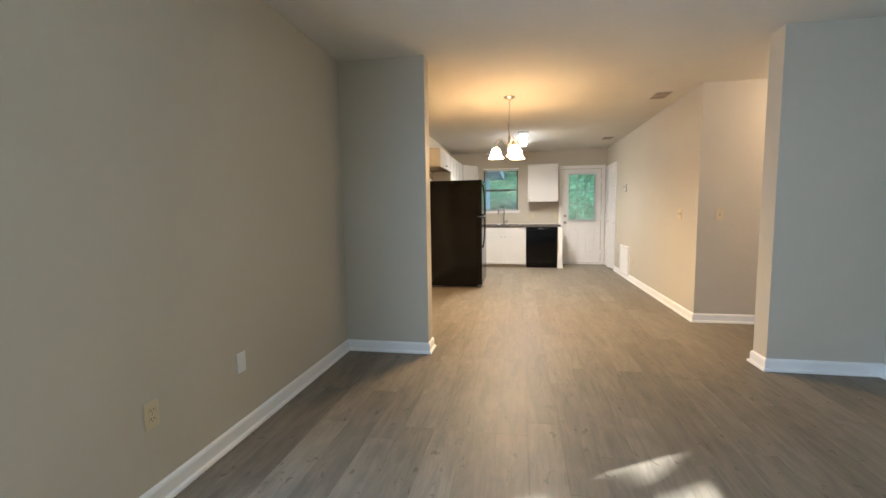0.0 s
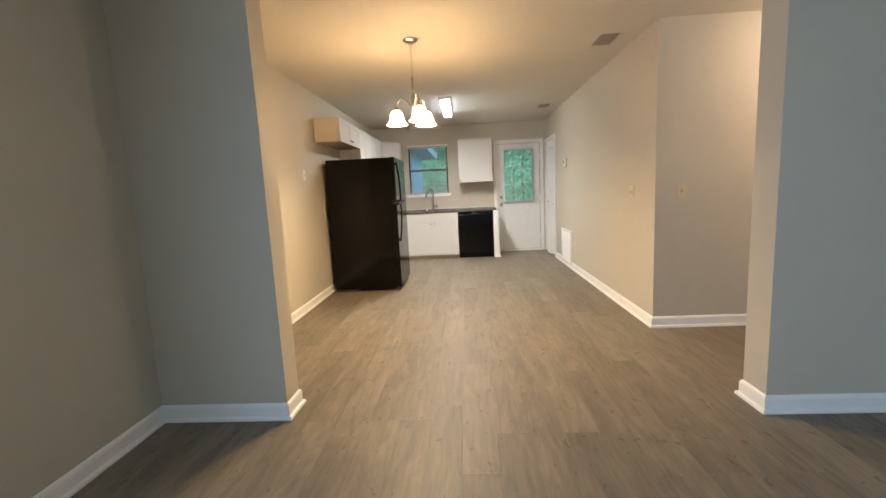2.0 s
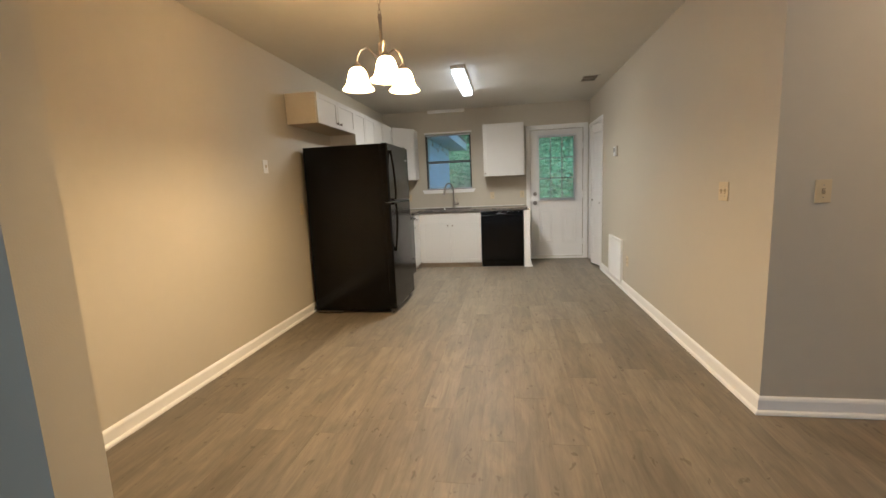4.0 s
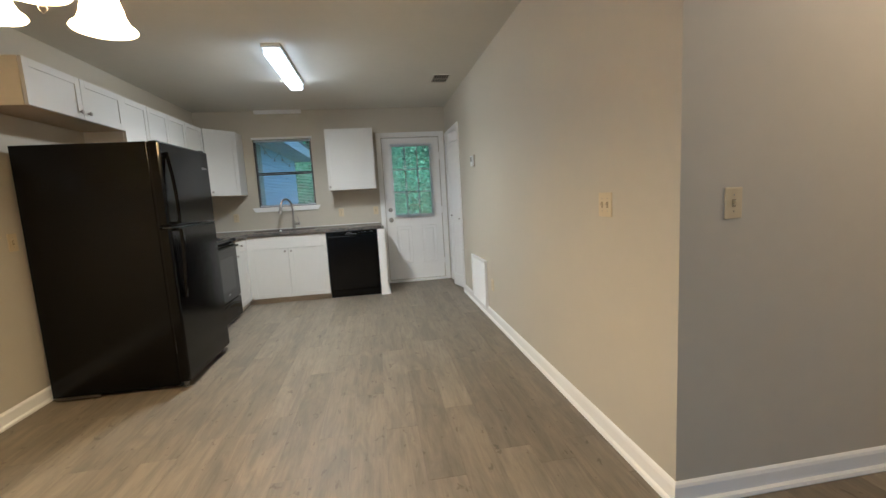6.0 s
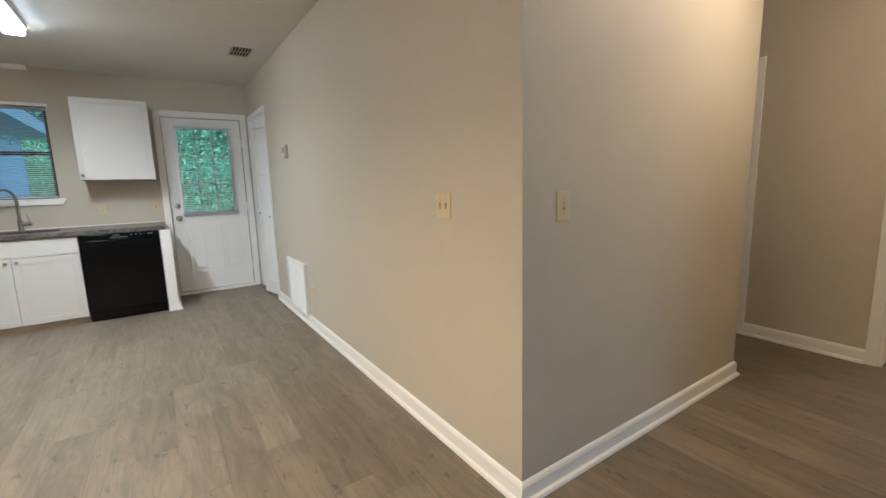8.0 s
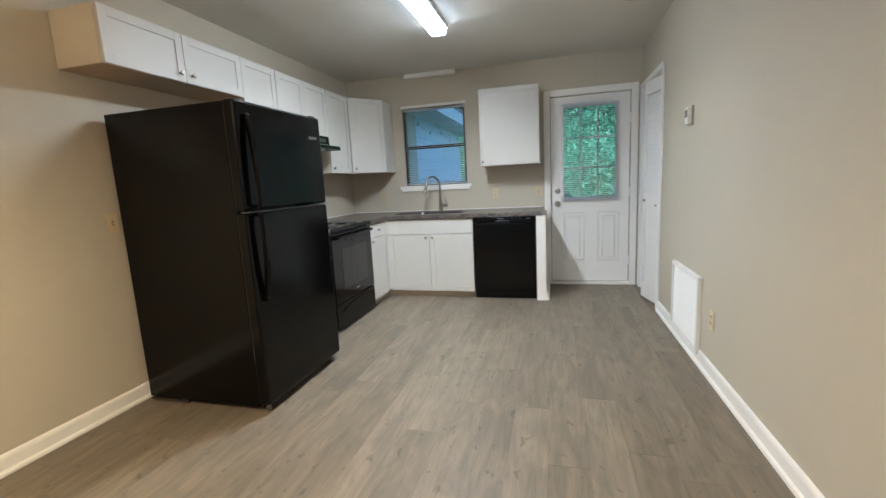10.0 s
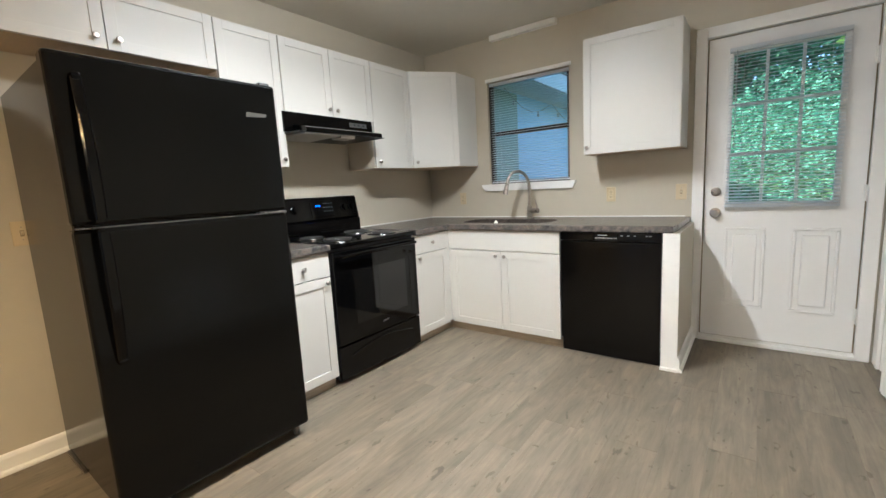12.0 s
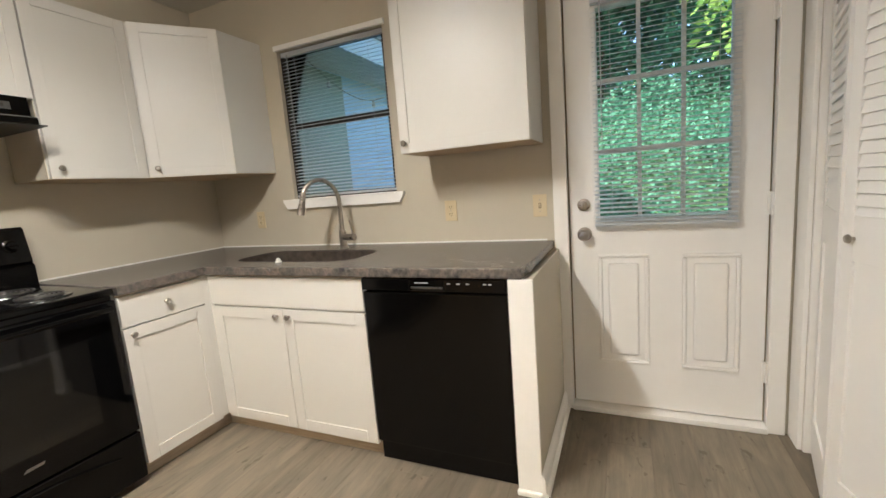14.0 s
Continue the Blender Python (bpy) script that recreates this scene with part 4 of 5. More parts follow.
def bar_handle(parent, y, rows):
    """A flat bowed bar: rows of (height, stand-off from the door, width)."""
    bm = blank()
    rings = [[bm.verts.new(p) for p in ((hx + off - 0.020, y - w / 2, z), (hx + off - 0.006, y - w / 2, z), (hx + off, y - w / 2 + 0.006, z), (hx + off, y + w / 2 - 0.006, z), (hx + off - 0.006, y + w / 2, z), (hx + off - 0.020, y + w / 2, z))] for z, off, w in rows]
    for A, B in zip(rings, rings[1:]):
        for k in range(6):
            bm.faces.new((A[k], A[(k + 1) % 6], B[(k + 1) % 6], B[k]))
    bm.faces.new(rings[0])
    bm.faces.new(rings[-1])
    for z in (rows[0][0], rows[-1][0]):
        box(bm, hx - 0.003, y - 0.012, z - 0.012, hx + 0.024, y + 0.012, z + 0.012, 0.003)
    bmesh.ops.recalc_face_normals(bm, faces=bm.faces)
    return part("door_handle", bm, BLACK, parent, smooth=True)


HANDLE = [(0.0, 0.022, 0.030), (0.05, 0.031, 0.032), (0.15, 0.044, 0.034), (0.29, 0.053, 0.036), (0.41, 0.055, 0.036), (0.475, 0.050, 0.034)]
bar_handle(fz, 0.075, [(1.655 - d, off, w) for d, off, w in HANDLE])
bar_handle(fd, 0.075, [(0.665 + d, off, w) for d, off, w in HANDLE])
bm = prism(blank(), [(W - 0.155, 1.585), (W - 0.06, 1.590), (W - 0.055, 1.604), (W - 0.15, 1.606)], "x", hx - 0.001, hx + 0.002)
part("badge", bm, STEEL, fz)
bm = box(blank(), D - 0.03, W - 0.06, 1.735, D + 0.06, W - 0.01, 1.752, 0.004)
part("top_hinge", bm, MATTEBLACK, fr)
bm = box(blank(), D, W - 0.12, 1.1515, D + 0.0885, W - 0.006, 1.1605, 0.001)
cyl(bm, (D + 0.06, W - 0.12, 1.150), (D + 0.06, W - 0.12, 1.162), 0.01, seg=12)
part("centre_hinge", bm, STEEL, fr, "bright metal centre hinge")
part("kick_grille", box(blank(), D - 0.01, 0.04, 0.012, D + 0.012, W - 0.04, 0.052, 0.002), MATTEBLACK, fr)
for y in (0.05, W - 0.05):
    part("foot", cyl(blank(), (D + 0.035, y, 0), (D + 0.035, y, 0.054), 0.015, seg=12), STEEL, fr, "metal levelling foot")
    part("roller", cyl(blank(), (0.08, y - 0.012, 0.016), (0.08, y + 0.012, 0.016), 0.016, seg=14), MATTEBLACK, fr)
part("side_trim", box(blank(), 0.02, 0.010, 0.014, 0.30, 0.022, 0.029), STEEL, fr, "bright metal base strip")
part("cord_hook", box(blank(), -0.012, 0.10, 1.17, 0.0, 0.14, 1.30, 0.003), MATTEBLACK, fr)
fr.matrix_world = pose(0.065, 7.172, 0, 0, 0, -0.5)

# ---- chandelier ----
chx, chy = CH
ch = thing("chandelier", (chx, chy, H), "nickel three-light chandelier with lit frosted bell shades on a chain", "chandelier")
part("canopy", lathe(blank(), [(0.065, 0.0), (0.064, -0.008), (0.045, -0.022), (0.012, -0.03), (0.001, -0.03)], Matrix.Translation((chx, chy, H)), 28), NICKEL, ch, smooth=True)
bm = blank()
z = H - 0.03
k = 0
while z > 2.25:
    m = Matrix.Translation((chx, chy, z - 0.017)) @ Matrix.Rotation(radians(90 * (k % 2)), 4, "Z")
    ring = [m @ Vector((0.0085 * math.cos(a), 0, 0.019 * math.sin(a))) for a in [2 * math.pi * j / 12 for j in range(13)]]
    tube(bm, ring, 0.0016, 5)
    z -= 0.031
    k += 1
part("chain", bm, NICKEL, ch, kind="")
part("cord", cyl(blank(), (chx + 0.004, chy, 2.24), (chx + 0.004, chy, H - 0.02), 0.0016, seg=6), GREYPRINT, ch)
part("stem", lathe(blank(), [(0.001, 2.262), (0.010, 2.258), (0.013, 2.24), (0.010, 2.225), (0.0085, 2.12), (0.018, 2.10), (0.020, 2.03), (0.012, 2.01), (0.022, 1.985), (0.018, 1.95), (0.008, 1.925), (0.012, 1.912), (0.017, 1.900), (0.009, 1.889), (0.012, 1.878), (0.001, 1.864)], Matrix.Translation((chx, chy, 0)), 22), NICKEL, ch, smooth=True)
for ang in (-67, 54, 177):
    a = radians(ang)
    c, s = math.cos(a), math.sin(a)
    pts = [(0.0, 2.01), (0.03, 2.025), (0.06, 2.065), (0.09, 2.09), (0.125, 2.08), (0.15, 2.045), (0.155, 2.005)]
    part("arm", tube(blank(), [(chx + r * c, chy + r * s, zz) for r, zz in pts], 0.006, 10), NICKEL, ch, smooth=True)
    m = Matrix.Translation((chx + 0.155 * c, chy + 0.155 * s, -0.026))
    sock = part("socket", lathe(blank(), [(0.001, 2.040), (0.014, 2.038), (0.018, 2.030), (0.026, 2.027), (0.027, 2.021), (0.022, 2.018), (0.030, 2.014), (0.031, 2.006), (0.024, 2.000)], m, 20), NICKEL, ch, smooth=True)
    shd = part("shade", lathe(blank(), [(0.024, 2.014), (0.038, 2.006), (0.050, 1.987), (0.057, 1.960), (0.063, 1.932), (0.074, 1.910), (0.088, 1.899), (0.092, 1.893), (0.090, 1.890), (0.085, 1.893), (0.070, 1.906), (0.060, 1.930), (0.054, 1.958), (0.047, 1.984), (0.035, 2.003), (0.021, 2.010)], m, 28), SHADE, ch, "lit frosted white glass bell shade", True)
    lamp("chandelier_bulb", "POINT", pose(chx + 0.155 * c, chy + 0.155 * s, 1.908), CHANDELIER_W, WARM, radius=0.035)

# ---- ceiling fixtures ----
tl = thing("ceiling_light", (1.61, 8.36, H), "slim white linear ceiling light, lit, in the middle of the kitchen", "ceiling light")
part("housing", box(blank(), 1.535, 7.78, H - 0.035, 1.685, 8.94, H - 0.001, 0.004), WHITEPL, tl)
part("diffuser", box(blank(), 1.545, 7.79, H - 0.092, 1.675, 8.93, H - 0.035, 0.02), TUBE, tl, "glowing white diffuser")
sb = thing("wall_rail", (1.12, 10.3, H - 0.05), "white rectangular wall rail under the ceiling above the sink window", "wall rail")
part("rail", box(blank(), 0.80, 10.300, H - 0.048, 1.42, 10.359, H - 0.002, 0.004), TRIM, sb)


def vent(x0, y0, x1, y1):
    v = thing("ceiling_vent", ((x0 + x1) / 2, (y0 + y1) / 2, H), "cream metal louvred ceiling vent with dark openings", "ceiling vent", "ceiling vents")
    # flat plate; the darkness of the duct is in its colour
    part("backing", box(blank(), x0 + 0.01, y0 + 0.01, H - 0.003, x1 - 0.01, y1 - 0.01, H - 0.001), VENTDARK, v, "near-black plate painting the unlit duct")
    bm = blank()
    for a in ((x0 - 0.015, y0 - 0.015, x1 + 0.015, y0), (x0 - 0.015, y1, x1 + 0.015, y1 + 0.015), (x0 - 0.015, y0, x0, y1), (x1, y0, x1 + 0.015, y1)):
        box(bm, a[0], a[1], H - 0.008, a[2], a[3], H - 0.001, 0.001)
    part("frame", bm, CEIL, v)
    part("bar", box(blank(), x0, (y0 + y1) / 2 - 0.006, H - 0.010, x1, (y0 + y1) / 2 + 0.006, H - 0.004), VENTM, v)
    n = int((x1 - x0) / 0.026)
    for i in range(n):
        x = x0 + 0.012 + i * 0.026
        part("slat", prism(blank(), [(x, H - 0.004), (x + 0.0015, H - 0.004), (x + 0.007, H - 0.013), (x + 0.0055, H - 0.013)], "y", y0, y1), VENTM, v)


vent(3.07, 5.70, 3.25, 6.01)
vent(3.07, 8.72, 3.25, 9.00)
for name, x, y in (("hall_light", 4.75, 4.82), ("bath_light", 7.95, 3.9)):
    hl = thing(name, (x, y, H), "round flush ceiling light with lit frosted dome", "ceiling light")
    part("base", lathe(blank(), [(0.14, 0), (0.14, -0.018), (0.001, -0.018)], Matrix.Translation((x, y, H - 0.001)), 28), WHITEPL, hl)
    part("dome", lathe(blank(), [(0.13, -0.02), (0.12, -0.035), (0.06, -0.05), (0.001, -0.055)], Matrix.Translation((x, y, H)), 28), DOME, hl, smooth=True)


# ---- plates, thermostat, return grille ----
def plate(name, kind, label):
    """A wall plate facing local -y, centred on the origin."""
    w = 0.115 if kind == "double" else 0.072
    p = thing(name, (0, 0, 0), label, "outlet" if kind == "outlet" else "light switch")
    pl = part("plate", box(blank(), -w / 2, -0.007, -0.058, w / 2, -0.0005, 0.058, 0.003), WHITEPL if "white" in label else BEIGE, p)
    if kind == "outlet":
        for z in (-0.02, 0.02):
            s = part("socket", box(blank(), -0.017, -0.008, z - 0.014, 0.017, -0.0055, z + 0.014, 0.004), WHITEPL if "white" in label else BEIGE, p)
            bm = box(blank(), -0.008, -0.0088, z - 0.002, -0.0055, -0.0078, z + 0.008)
            box(bm, 0.0055, -0.0088, z - 0.002, 0.008, -0.0078, z + 0.008)
            cyl(bm, (0, -0.0088, z - 0.008), (0, -0.0078, z - 0.008), 0.0025, seg=8)
            part("slots", bm, IVORYDARK, s)
        part("screw", cyl(blank(), (0, -0.0075, 0), (0, -0.0055, 0), 0.003, seg=8), NICKEL, p)
    elif kind != "blank":
        for x in ((-0.023, 0.023) if kind == "double" else (0,)):
            # brown plate paints the shadow in the gap round the toggle
            part("slot", box(blank(), x - 0.0075, -0.0078, -0.0145, x + 0.0075, -0.0068, 0.0145), GAPSHADE, p, "brown plate painting the gap shadow round the toggle")
            part("toggle", prism(blank(), [(-0.0055, -0.010), (-0.0055, 0.010), (-0.017, 0.010), (-0.018, 0.004)], "x", x - 0.0045, x + 0.0045), BEIGE, p)
            for z in (-0.03, 0.03):
                part("screw", cyl(blank(), (x, -0.0075, z), (x, -0.0055, z), 0.003, seg=8), NICKEL, p)
    return p


plate("light_switch", "double", "almond double toggle light switch on the long dining wall").matrix_world = pose(3.44, 5.93, 1.182, 0, 0, -90)
plate("light_switch", "single", "almond single toggle light switch on the hall wall by the corner").matrix_world = pose(3.655, 5.43, 1.182)
plate("electrical_outlet", "outlet", "almond duplex outlet over the countertop beside the window").matrix_world = pose(1.85, 10.36, 1.103)
plate("light_switch", "single", "almond single switch plate over the countertop beside the back door").matrix_world = pose(2.35, 10.36, 1.105)
plate("electrical_outlet", "outlet", "almond duplex outlet over the countertop in the kitchen corner").matrix_world = pose(0.41, 10.36, 1.11)
plate("electrical_outlet", "outlet", "almond duplex outlet low on the long dining wall").matrix_world = pose(3.44, 8.03, 0.36, 0, 0, -90)
plate("electrical_outlet", "outlet", "almond duplex outlet low on the living room wall").matrix_world = pose(0, 1.935, 0.413, 0, 0, 90)
plate("cable_plate", "blank", "narrow white blank wall plate low on the living room wall").matrix_world = pose(0, 2.53, 0.427, 0, 0, 90)
plate("light_switch", "single", "almond single switch beside the refrigerator on the dining wall").matrix_world = pose(0, 7.185, 1.12, 0, 0, 90)
plate("light_switch", "single", "white single switch plate higher on the dining wall").matrix_world = pose(0, 6.59, 1.53, 0, 0, 90)
sc = thing("wall_scuff", (6.2, 5.24, 1.075), "short thin grey scuff line on the hall end wall", "wall mark")
part("mark", box(blank(), 6.1985, 5.225, 1.0735, 6.1998, 5.258, 1.0765), GREYPRINT, sc)
plate("electrical_outlet", "outlet", "small white outlet low on the hall wall").matrix_world = pose(4.75, 4.19, 0.36, 0, 0, 180)

th = thing("thermostat", (3.44, 8.58, 1.62), "small white wall thermostat with dark grey display", "thermostat")
# brown backing paints the dark, shaded side of the white body
part("shade_backing", box(blank(), 3.425, 8.536, 1.555, 3.4395, 8.624, 1.685, 0.003), VENTM, th, "brown backing standing for the shaded side")
part("body", box(blank(), 3.404, 8.545, 1.565, 3.425, 8.615, 1.675, 0.004), WHITEPL, th)
part("display", box(blank(), 3.4025, 8.555, 1.61, 3.4045, 8.605, 1.66), DARKGREY, th, "dark grey display")

rg = thing("return_grille", (3.44, 8.53, 0.325), "white louvred air return cover low on the long wall", "air return")
ry0, ry1, rz0, rz1 = 8.22, 8.84, 0.06, 0.575
bm = blank()
for a in ((ry0, rz0, ry1, rz0 + 0.03), (ry0, rz1 - 0.03, ry1, rz1), (ry0, rz0 + 0.03, ry0 + 0.03, rz1 - 0.03), (ry1 - 0.03, rz0 + 0.03, ry1, rz1 - 0.03)):
    box(bm, 3.412, a[0], a[1], 3.4385, a[2], a[3], 0.002)
part("frame", bm, TRIM, rg)
# flat plate painted near-black for the unlit space behind the slats
part("backing", box(blank(), 3.434, ry0 + 0.03, rz0 + 0.03, 3.4385, ry1 - 0.03, rz1 - 0.03), VENTDARK, rg)
zz = rz0 + 0.035
while zz < rz1 - 0.045:
    part("slat", prism(blank(), [(3.418, zz), (3.4195, zz - 0.0005), (3.432, zz + 0.0135), (3.4305, zz + 0.0145)], "y", ry0 + 0.03, ry1 - 0.03), TRIM, rg)
    zz += 0.0135

# ---- bifold closet door ----
bf = thing("bifold_door", (3.49, 9.83, 0.02), "white louvred bifold closet door, partly folded open, beside the back door", "bifold door")


def leaf(x, y, ang, w, out):
    ob = part("leaf", blank_leaf(w), DOORW, bf)
    ob.matrix_local = Matrix.Translation(-ORG[bf.name]) @ pose(x, y, 0.02, 0, 0, ang)
    ORG.pop(ob.name, None)
    first = part("slat", prism(blank(), [(out * 0.0135, 0.0), (out * 0.007, -0.002), (out * 0.000, 0.0392), (out * 0.004, 0.0405)], "x", 0.045, w - 0.045), DOORW, ob)
    zz, k = 1.03, 0
    while zz < 1.925:
        s_ = first if k == 0 else first.copy()
        if k:
            scene.collection.objects.link(s_)
        s_.location = (0, 0, zz)
        zz += 0.038
        k += 1
    return ob


def blank_leaf(w):
    bm = blank()
    for a in ((0, 0, 0.045, 2.07), (w - 0.045, 0, w, 2.07), (0.045, 0, w - 0.045, 0.16), (0.045, 0.90, w - 0.045, 1.04), (0.045, 1.95, w - 0.045, 2.07)):
        box(bm, a[0], -0.014, a[1], a[2], 0.014, a[3], 0.0015)
    box(bm, 0.045, -0.006, 0.16, w - 0.045, 0.006, 0.90)
    bmesh.ops.translate(bm, verts=bm.verts, vec=ORG[bf.name])
    return bm


l1 = leaf(3.475, 10.215, -103, 0.385, -1)
l2 = leaf(3.475, 9.445, 103, 0.385, 1)
m = Matrix.Translation((0.335, 0.014, 0.97)) @ Euler((radians(-90), 0, 0)).to_matrix().to_4x4()
part("knob", lathe(blank(), [(0.001, 0.024), (0.012, 0.022), (0.014, 0.016), (0.006, 0.008), (0.006, 0.0)], m, 16), NICKEL, l2, "small satin nickel knob", True)
m = Matrix.Translation((0.10, 0.014, 0.93)) @ Euler((radians(-90), 0, 0)).to_matrix().to_4x4()
part("knob", lathe(blank(), [(0.001, 0.018), (0.008, 0.016), (0.010, 0.010), (0.005, 0.004), (0.005, 0.0)], m, 16), NICKEL, l2, "small satin nickel knob", True)


# ---- doors of the hall ----
def flush_door(name, label, x0, y0, x1, y1, kx, ky, kax):
    d = thing(name, ((x0 + x1) / 2, (y0 + y1) / 2, 0.01), label, "door", kind="structure")
    part("leaf", box(blank(), x0, y0, 0.012, x1, y1, 2.055, 0.002), DOORW, d)
    k = knob_parts(d, 0, 0, 0)
    k.data.transform(Matrix.Translation(-ORG[d.name]) @ Matrix.Translation((kx, ky, 0.95)) @ Euler((0, 0, radians(kax))).to_matrix().to_4x4() @ Matrix.Translation(ORG[d.name]))
    return d


d2 = flush_door("door_2", "open white bathroom door swung back against the wall", 6.335, 4.885, 6.93, 4.918, 6.87, 4.885, 0)
flush_door("door_3", "closed white interior door at the end of the hall", 6.225, 5.77, 6.26, 6.515, 6.225, 5.84, -90)
flush_door("door_4", "closed white interior door in the hall wall", 5.405, 4.14, 6.13, 4.17, 5.47, 4.17, 180)
d2.matrix_world = Matrix.Translation((6.335, 4.918, 0)) @ Matrix.Rotation(radians(17), 4, "Z") @ Matrix.Translation((-6.335, -4.918, 0)) @ Matrix.Translation(ORG[d2.name])
for z in (0.25, 1.05, 1.85):
    part("hinge", cyl(blank(), (6.328, 4.902, z - 0.045), (6.328, 4.902, z + 0.045), 0.006, seg=10), NICKEL, d2, "small metal butt hinge")
cr = thing("curtain_rod_bracket", (7.25, 4.86, 1.86), "small dark metal curtain rod end on the bathroom corner", "bracket")
part("flange", cyl(blank(), (7.245, 4.88, 1.86), (7.262, 4.88, 1.86), 0.022, seg=16), NICKEL, cr)
part("rod_end", cyl(blank(), (7.262, 4.88, 1.86), (7.29, 4.88, 1.86), 0.012, seg=12), NICKEL, cr)

# ---- outdoors behind the house ----
gr = blank()
gr_rows = [(10.48, -0.35), (13.0, -0.30), (14.5, 0.5), (18.5, 2.3), (24.0, 4.0), (60.0, 9.0), (900.0, 12.0)]
for (ya, za), (yb, zb) in zip(gr_rows, gr_rows[1:]):
    gr.faces.new([gr.verts.new(p) for p in ((-400, ya, za), (400, ya, za), (400, yb, zb), (-400, yb, zb))])
bmesh.ops.remove_doubles(gr, verts=gr.verts, dist=0.001)
q = [gr.verts.new(p) for p in ((-400, -900, -0.35), (400, -900, -0.35), (400, 10.48, -0.35), (-400, 10.48, -0.35))]
gr.faces.new(q)
bmesh.ops.remove_doubles(gr, verts=gr.verts, dist=0.001)
bmesh.ops.recalc_face_normals(gr, faces=gr.faces)
finish("ground", gr, GRASSM, kind="structure")


def leaves(name, mat, centres, size, label, parent=None, kind="stuff"):
    """Many small pointed leaves, each a folded quad of its own, at the given centres."""
    rng = np.random.default_rng(7)
    n = len(centres)
    a = rng.normal(size=(n, 3))
    a[:, 2] *= 0.5
    a /= np.linalg.norm(a, axis=1)[:, None]
    b = np.cross(a, rng.normal(size=(n, 3)))
    b /= np.linalg.norm(b, axis=1)[:, None]
    s = size * rng.uniform(0.6, 1.3, (n, 1))
    v = np.stack([centres - a * s, centres + b * s * 0.55, centres + a * s, centres - b * s * 0.55], 1).reshape(-1, 3)
    me = bpy.data.meshes.new(name)
    me.from_pydata([tuple(p) for p in v], [], [(4 * i, 4 * i + 1, 4 * i + 2, 4 * i + 3) for i in range(n)])
    me.materials.append(mat)
    ob = new(name, me)
    if parent is not None:
        ob.parent = parent
    return tagged(ob, label, kind=kind)


def ground_z(y):
    return np.interp(y, [r[0] for r in gr_rows], [r[1] for r in gr_rows])


rng = np.random.default_rng(3)
n = 130000
y = 12.3 + 8.9 * rng.random(n) ** 1.1
x = rng.uniform(-9, 12, n)
lump = 0.5 + 0.55 * np.sin(x * 1.9 + 2 * np.sin(y * 0.8)) + 0.3 * np.sin(y * 2.7 + x)
c = np.stack([x, y, ground_z(y) + rng.random(n) * np.maximum(0.1, lump) * 0.9], 1)
tagged(leaves("shrubbery", LEAF, c, 0.046, "dense bright green shrubs covering the slope behind the house"), category="shrubs")

n = 36000
y = rng.uniform(19.6, 23.0, n)
x = rng.uniform(-9, 12, n)
high = 2.6 + 0.9 * np.sin(x * 1.3) + 0.6 * np.sin(x * 3.1 + y)
c = np.stack([x, y, ground_z(y) + rng.random(n) ** 0.8 * high], 1)
tagged(leaves("understory", LEAFD, c, 0.085, "darker green bushes at the edge of the wood behind the slope"), category="shrubs")


def tree(name, x, y, h, r, seed, label, mat, thick=130, clumps=60, spread=0.33):
    g = np.random.default_rng(seed)
    z0 = float(ground_z(y)) if y > 10 else -0.35
    t = thing(name, (x, y, z0), label, "tree", "trees on the slope behind the house")
    bm = blank()
    lean = g.uniform(-0.4, 0.4, 2)
    pts = [(x + lean[0] * k * k / 16, y + lean[1] * k * k / 16, z0 - 0.2 + h * 0.85 * k / 6) for k in range(7)]
    tube(bm, pts, [0.17 * (1 - k / 8) for k in range(7)], 9)
    tips = []
    for k in range(9):
        i = 1 + k % 5
        a, up = g.uniform(0, 2 * math.pi), g.uniform(0.3, 0.9)
        p = Vector(pts[i])
        d = Vector((math.cos(a), math.sin(a), up))
        mid, end = p + d * r * 0.45, p + d * r * 0.85 + Vector((0, 0, 0.3))
        tube(bm, [p, mid, end], [0.06, 0.035, 0.015], 6)
        tips += [mid, end]
    part("trunk", bm, BARK, t)
    tips += [Vector(p) for p in pts[2:]]
    cc = []
    for k in range(clumps):
        p = tips[k % len(tips)] + Vector(g.normal(0, r * 0.3, 3))
        m = thick
        cc.append(np.array(p) + g.normal(0, spread, (m, 3)) * (1, 1, 0.6))
    o = leaves("crown", mat, np.concatenate(cc) - np.array([x, y, z0]), 0.10, "", t, "")
    return t


TREES = [(2.2, 20.5, 7.5, 2.2, 1), (4.9, 21.0, 8.0, 2.3, 2), (0.0, 20.0, 8.0, 2.4, 3), (3.4, 22.5, 9.5, 2.7, 4), (7.6, 20.5, 8.5, 2.5, 5), (-2.8, 20.0, 7.5, 2.4, 6), (-5.6, 20.5, 8.5, 2.6, 8), (6.0, 24.0, 9.5, 2.8, 9), (-0.8, 24.5, 9.5, 2.8, 10)]
for X, Y, h, r, s in TREES:
    tree("tree", X, Y, h, r, s, "leafy deciduous tree with dark green crown on the wooded slope", LEAFD)

tree("tree", 5.5, 17.6, 7.4, 1.3, 31, "slender tree with bright yellow-green leaves on the slope", LEAFY, 60, 40, 0.28)
# never in view; added west of the house to dapple the sun patch
tree("tree", -4.6, -1.4, 8.6, 2.0, 21, "unseen leafy tree added to dapple the sun in the living room window", LEAFD, 150, 56, 0.24)

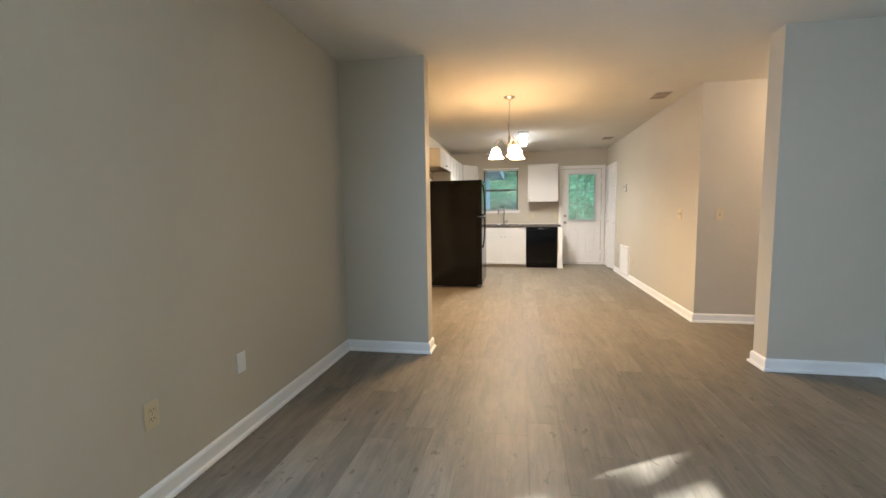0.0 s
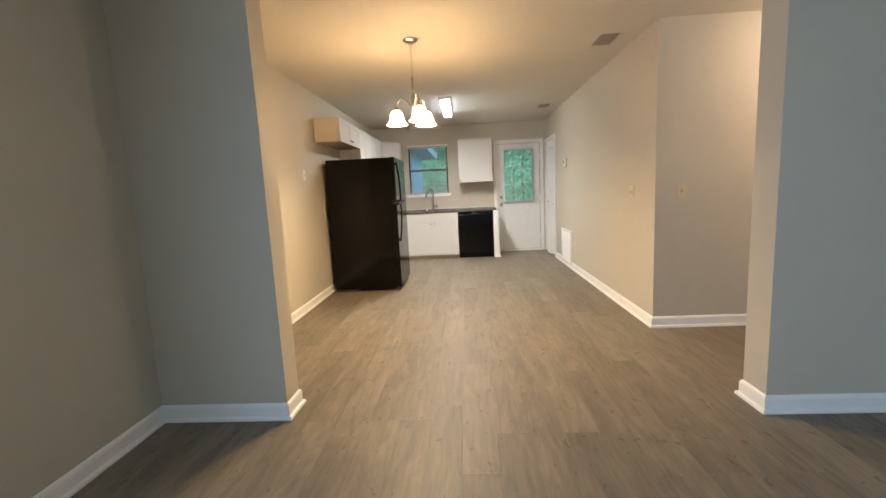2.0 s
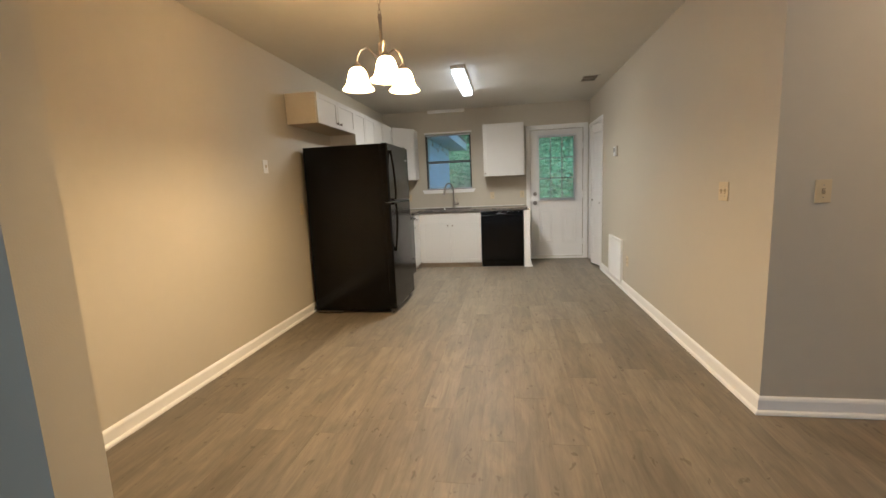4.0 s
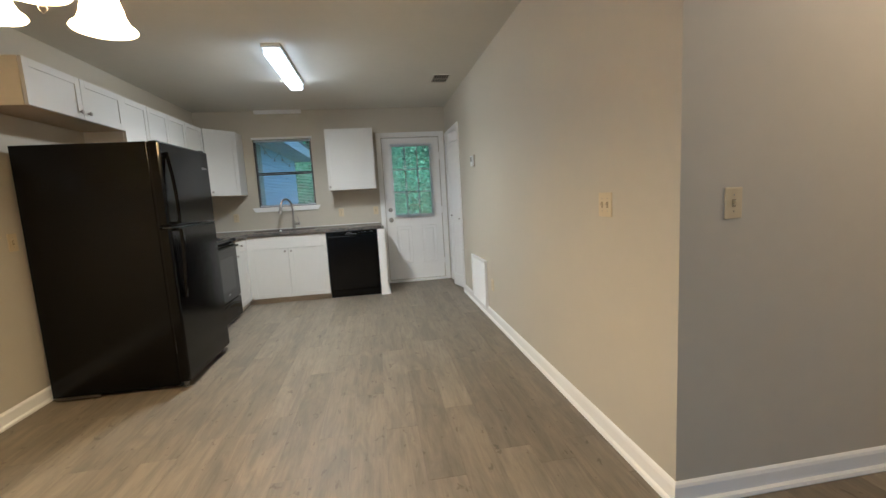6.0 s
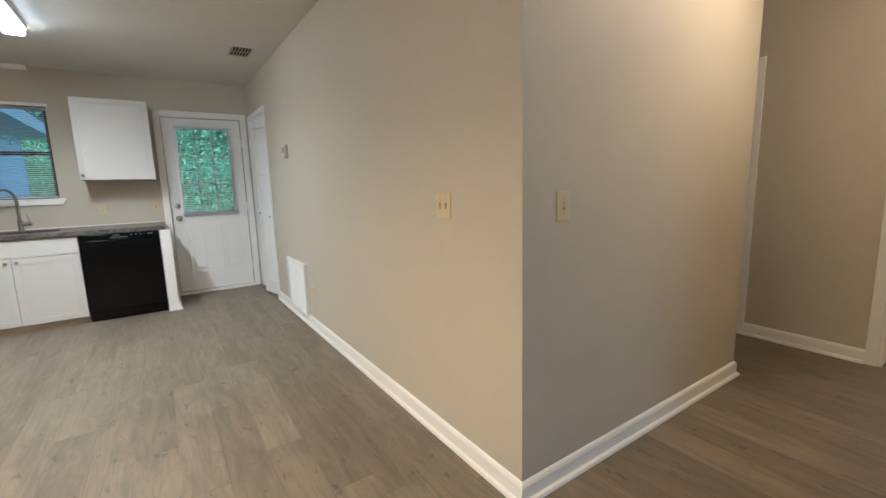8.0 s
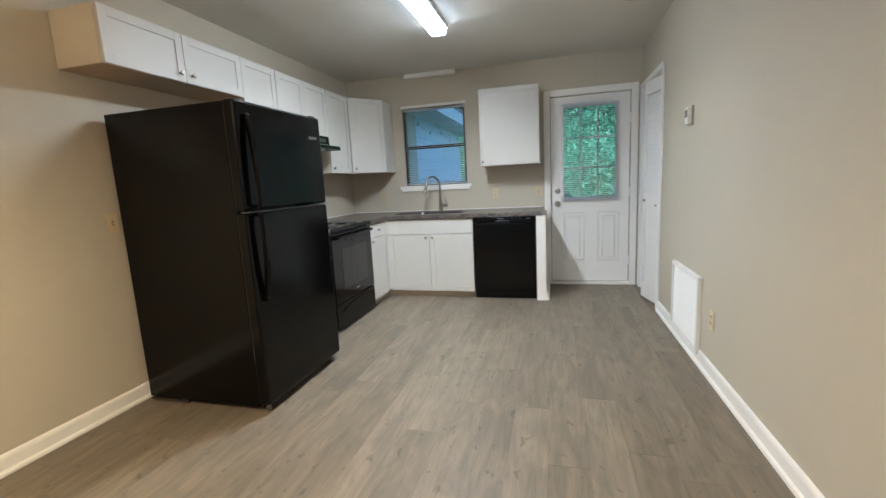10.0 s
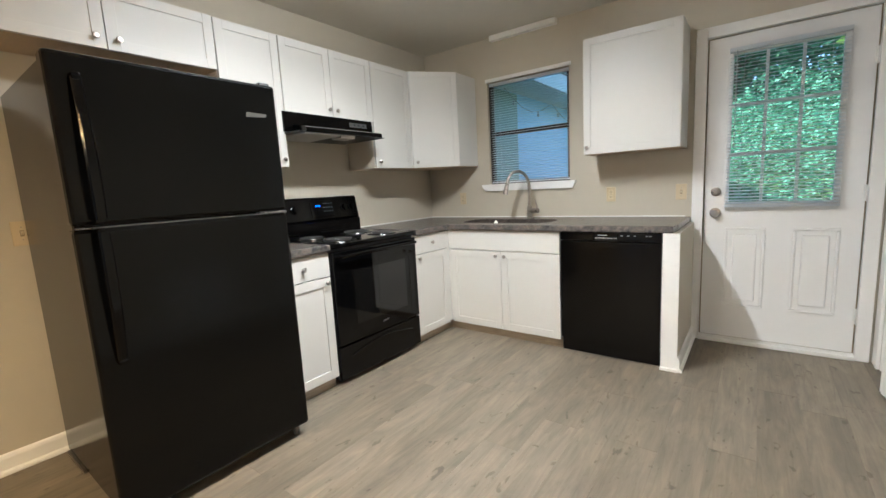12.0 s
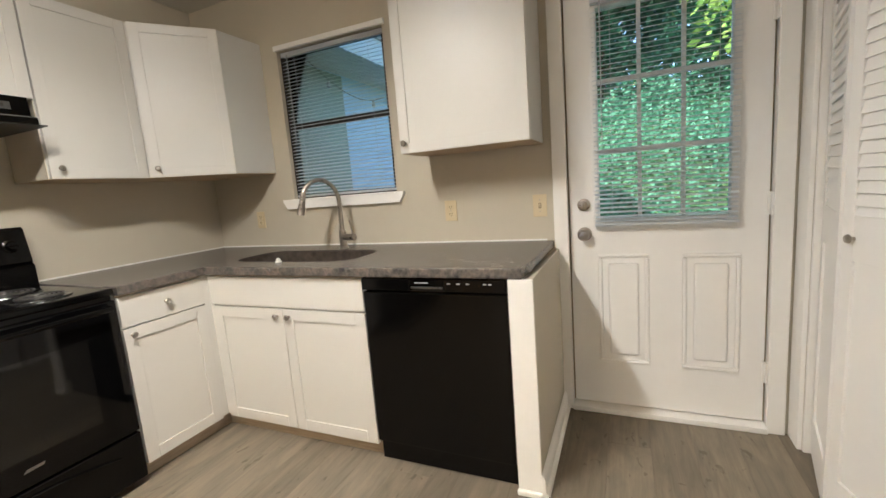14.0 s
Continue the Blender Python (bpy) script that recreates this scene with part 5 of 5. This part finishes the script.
# the wing of the house seen sideways through the sink window
WX, WY0, WY1, WZ = 0.60, 10.48, 14.2, 2.22
nb = thing("house_wing", (WX - 2.0, 12.3, -0.35), "pale blue sided wing of the house with white soffit and fascia", "house")
part("wall", box(blank(), WX - 4.0, WY0 + 0.005, -0.35, WX, WY1, WZ), SIDING, nb, "pale blue lap siding wall")
# added panel that paints the blurred foliage reflection over the siding
part("side_panel", box(blank(), WX, WY0 + 0.006, -0.3, WX + 0.03, 11.18, WZ - 0.02), REFLGREEN, nb, "grey-green panel standing for a blurred reflection of foliage")
for k in range(18):
    z = -0.3 + k * 0.16
    part("siding_board", prism(blank(), [(WX, z + 0.158), (WX + 0.014, z), (WX, z)], "y", 11.18, WY1), SIDING, nb)
part("soffit", box(blank(), WX - 4.0, WY0 + 0.01, WZ, WX + 0.42, WY1 + 0.3, WZ + 0.02), SOFFIT, nb, "white soffit")
for k in range(9):
    part("soffit_rib", box(blank(), WX + 0.03 + k * 0.042, WY0 + 0.01, WZ - 0.008, WX + 0.04 + k * 0.042, WY1 + 0.3, WZ), SOFFIT, nb)
part("fascia", box(blank(), WX + 0.42, WY0 + 0.01, WZ - 0.02, WX + 0.45, WY1 + 0.3, WZ + 0.16), SOFFIT, nb, "white fascia board")
part("roof", prism(blank(), [(WX + 0.47, WZ + 0.16), (WX + 0.47, WZ + 0.19), (WX - 1.8, WZ + 1.2), (WX - 4.2, WZ + 0.19), (WX - 4.2, WZ + 0.16)], "y", WY0 + 0.01, WY1 + 0.35), BRICKM, nb, "dark grey shingle roof")
sl = thing("string_lights", (WX + 0.2, 12.3, WZ - 0.2), "dark cable with small unlit bulbs hanging under the soffit", "string lights")
pts = [(WX + 0.18, 10.6 + 0.2 * k, WZ - 0.06 - 0.16 * abs(math.sin(k * math.pi / 6))) for k in range(18)]
part("cable", tube(blank(), pts, 0.0028, 5), DARKGREY, sl)
for k in range(1, 18, 3):
    part("bulb", lathe(blank(), [(0.001, 0.0), (0.009, -0.008), (0.009, -0.022), (0.015, -0.036), (0.013, -0.052), (0.001, -0.06)], Matrix.Translation(pts[k]), 10), GREYPRINT, sl)

# ---- floor planks, laid along the rooms ----
PW, PL, PT = 0.178, 1.22, 0.006
plank_meshes = {}


def plank(x, y0, y1, w, far):
    key = (round(w, 3), round(y1 - y0, 3))
    if key not in plank_meshes:
        bm = blank()
        L = y1 - y0
        g = 0.0001
        box(bm, g, g, -PT, w - g, L - g, 0.0)
        top = [v for v in bm.verts if v.co.z > -0.001]
        es = [e for e in bm.edges if e.verts[0] in top and e.verts[1] in top]
        bmesh.ops.bevel(bm, geom=es, offset=0.0007, segments=1, profile=0.5, affect="EDGES")
        me = bpy.data.meshes.new("plank")
        bm.to_mesh(me)
        bm.free()
        me.materials.append(PLANK)
        plank_meshes[key] = me
    ob = new("plank", plank_meshes[key])
    ob.parent = floor
    ob.location = (x, y0, 0)
    return ob


def lay(x0, x1, y0, y1, seed):
    g = random.Random(seed)
    x = x0
    while x < x1 - 0.01:
        w = min(PW, x1 - x)
        y = y0 - g.choice([0.15, 0.3, 0.45, 0.6, 0.75, 0.9, 1.05])
        while y < y1:
            a, b = max(y, y0), min(y + PL, y1)
            if b - a > 0.02:
                plank(x, a, b, w, False)
            y += PL
        x += PW


lay(0.0, 4.272, 0.0, 10.37, 5)
lay(4.272, 6.408, 4.19, 5.95, 6)
lay(6.408, 8.722, 3.6, 4.96, 7)
finish("floor_rest", box(blank(), 0.0, -1.6, -0.006, 4.19, 0.0, -0.0005), PLANK, kind="structure")
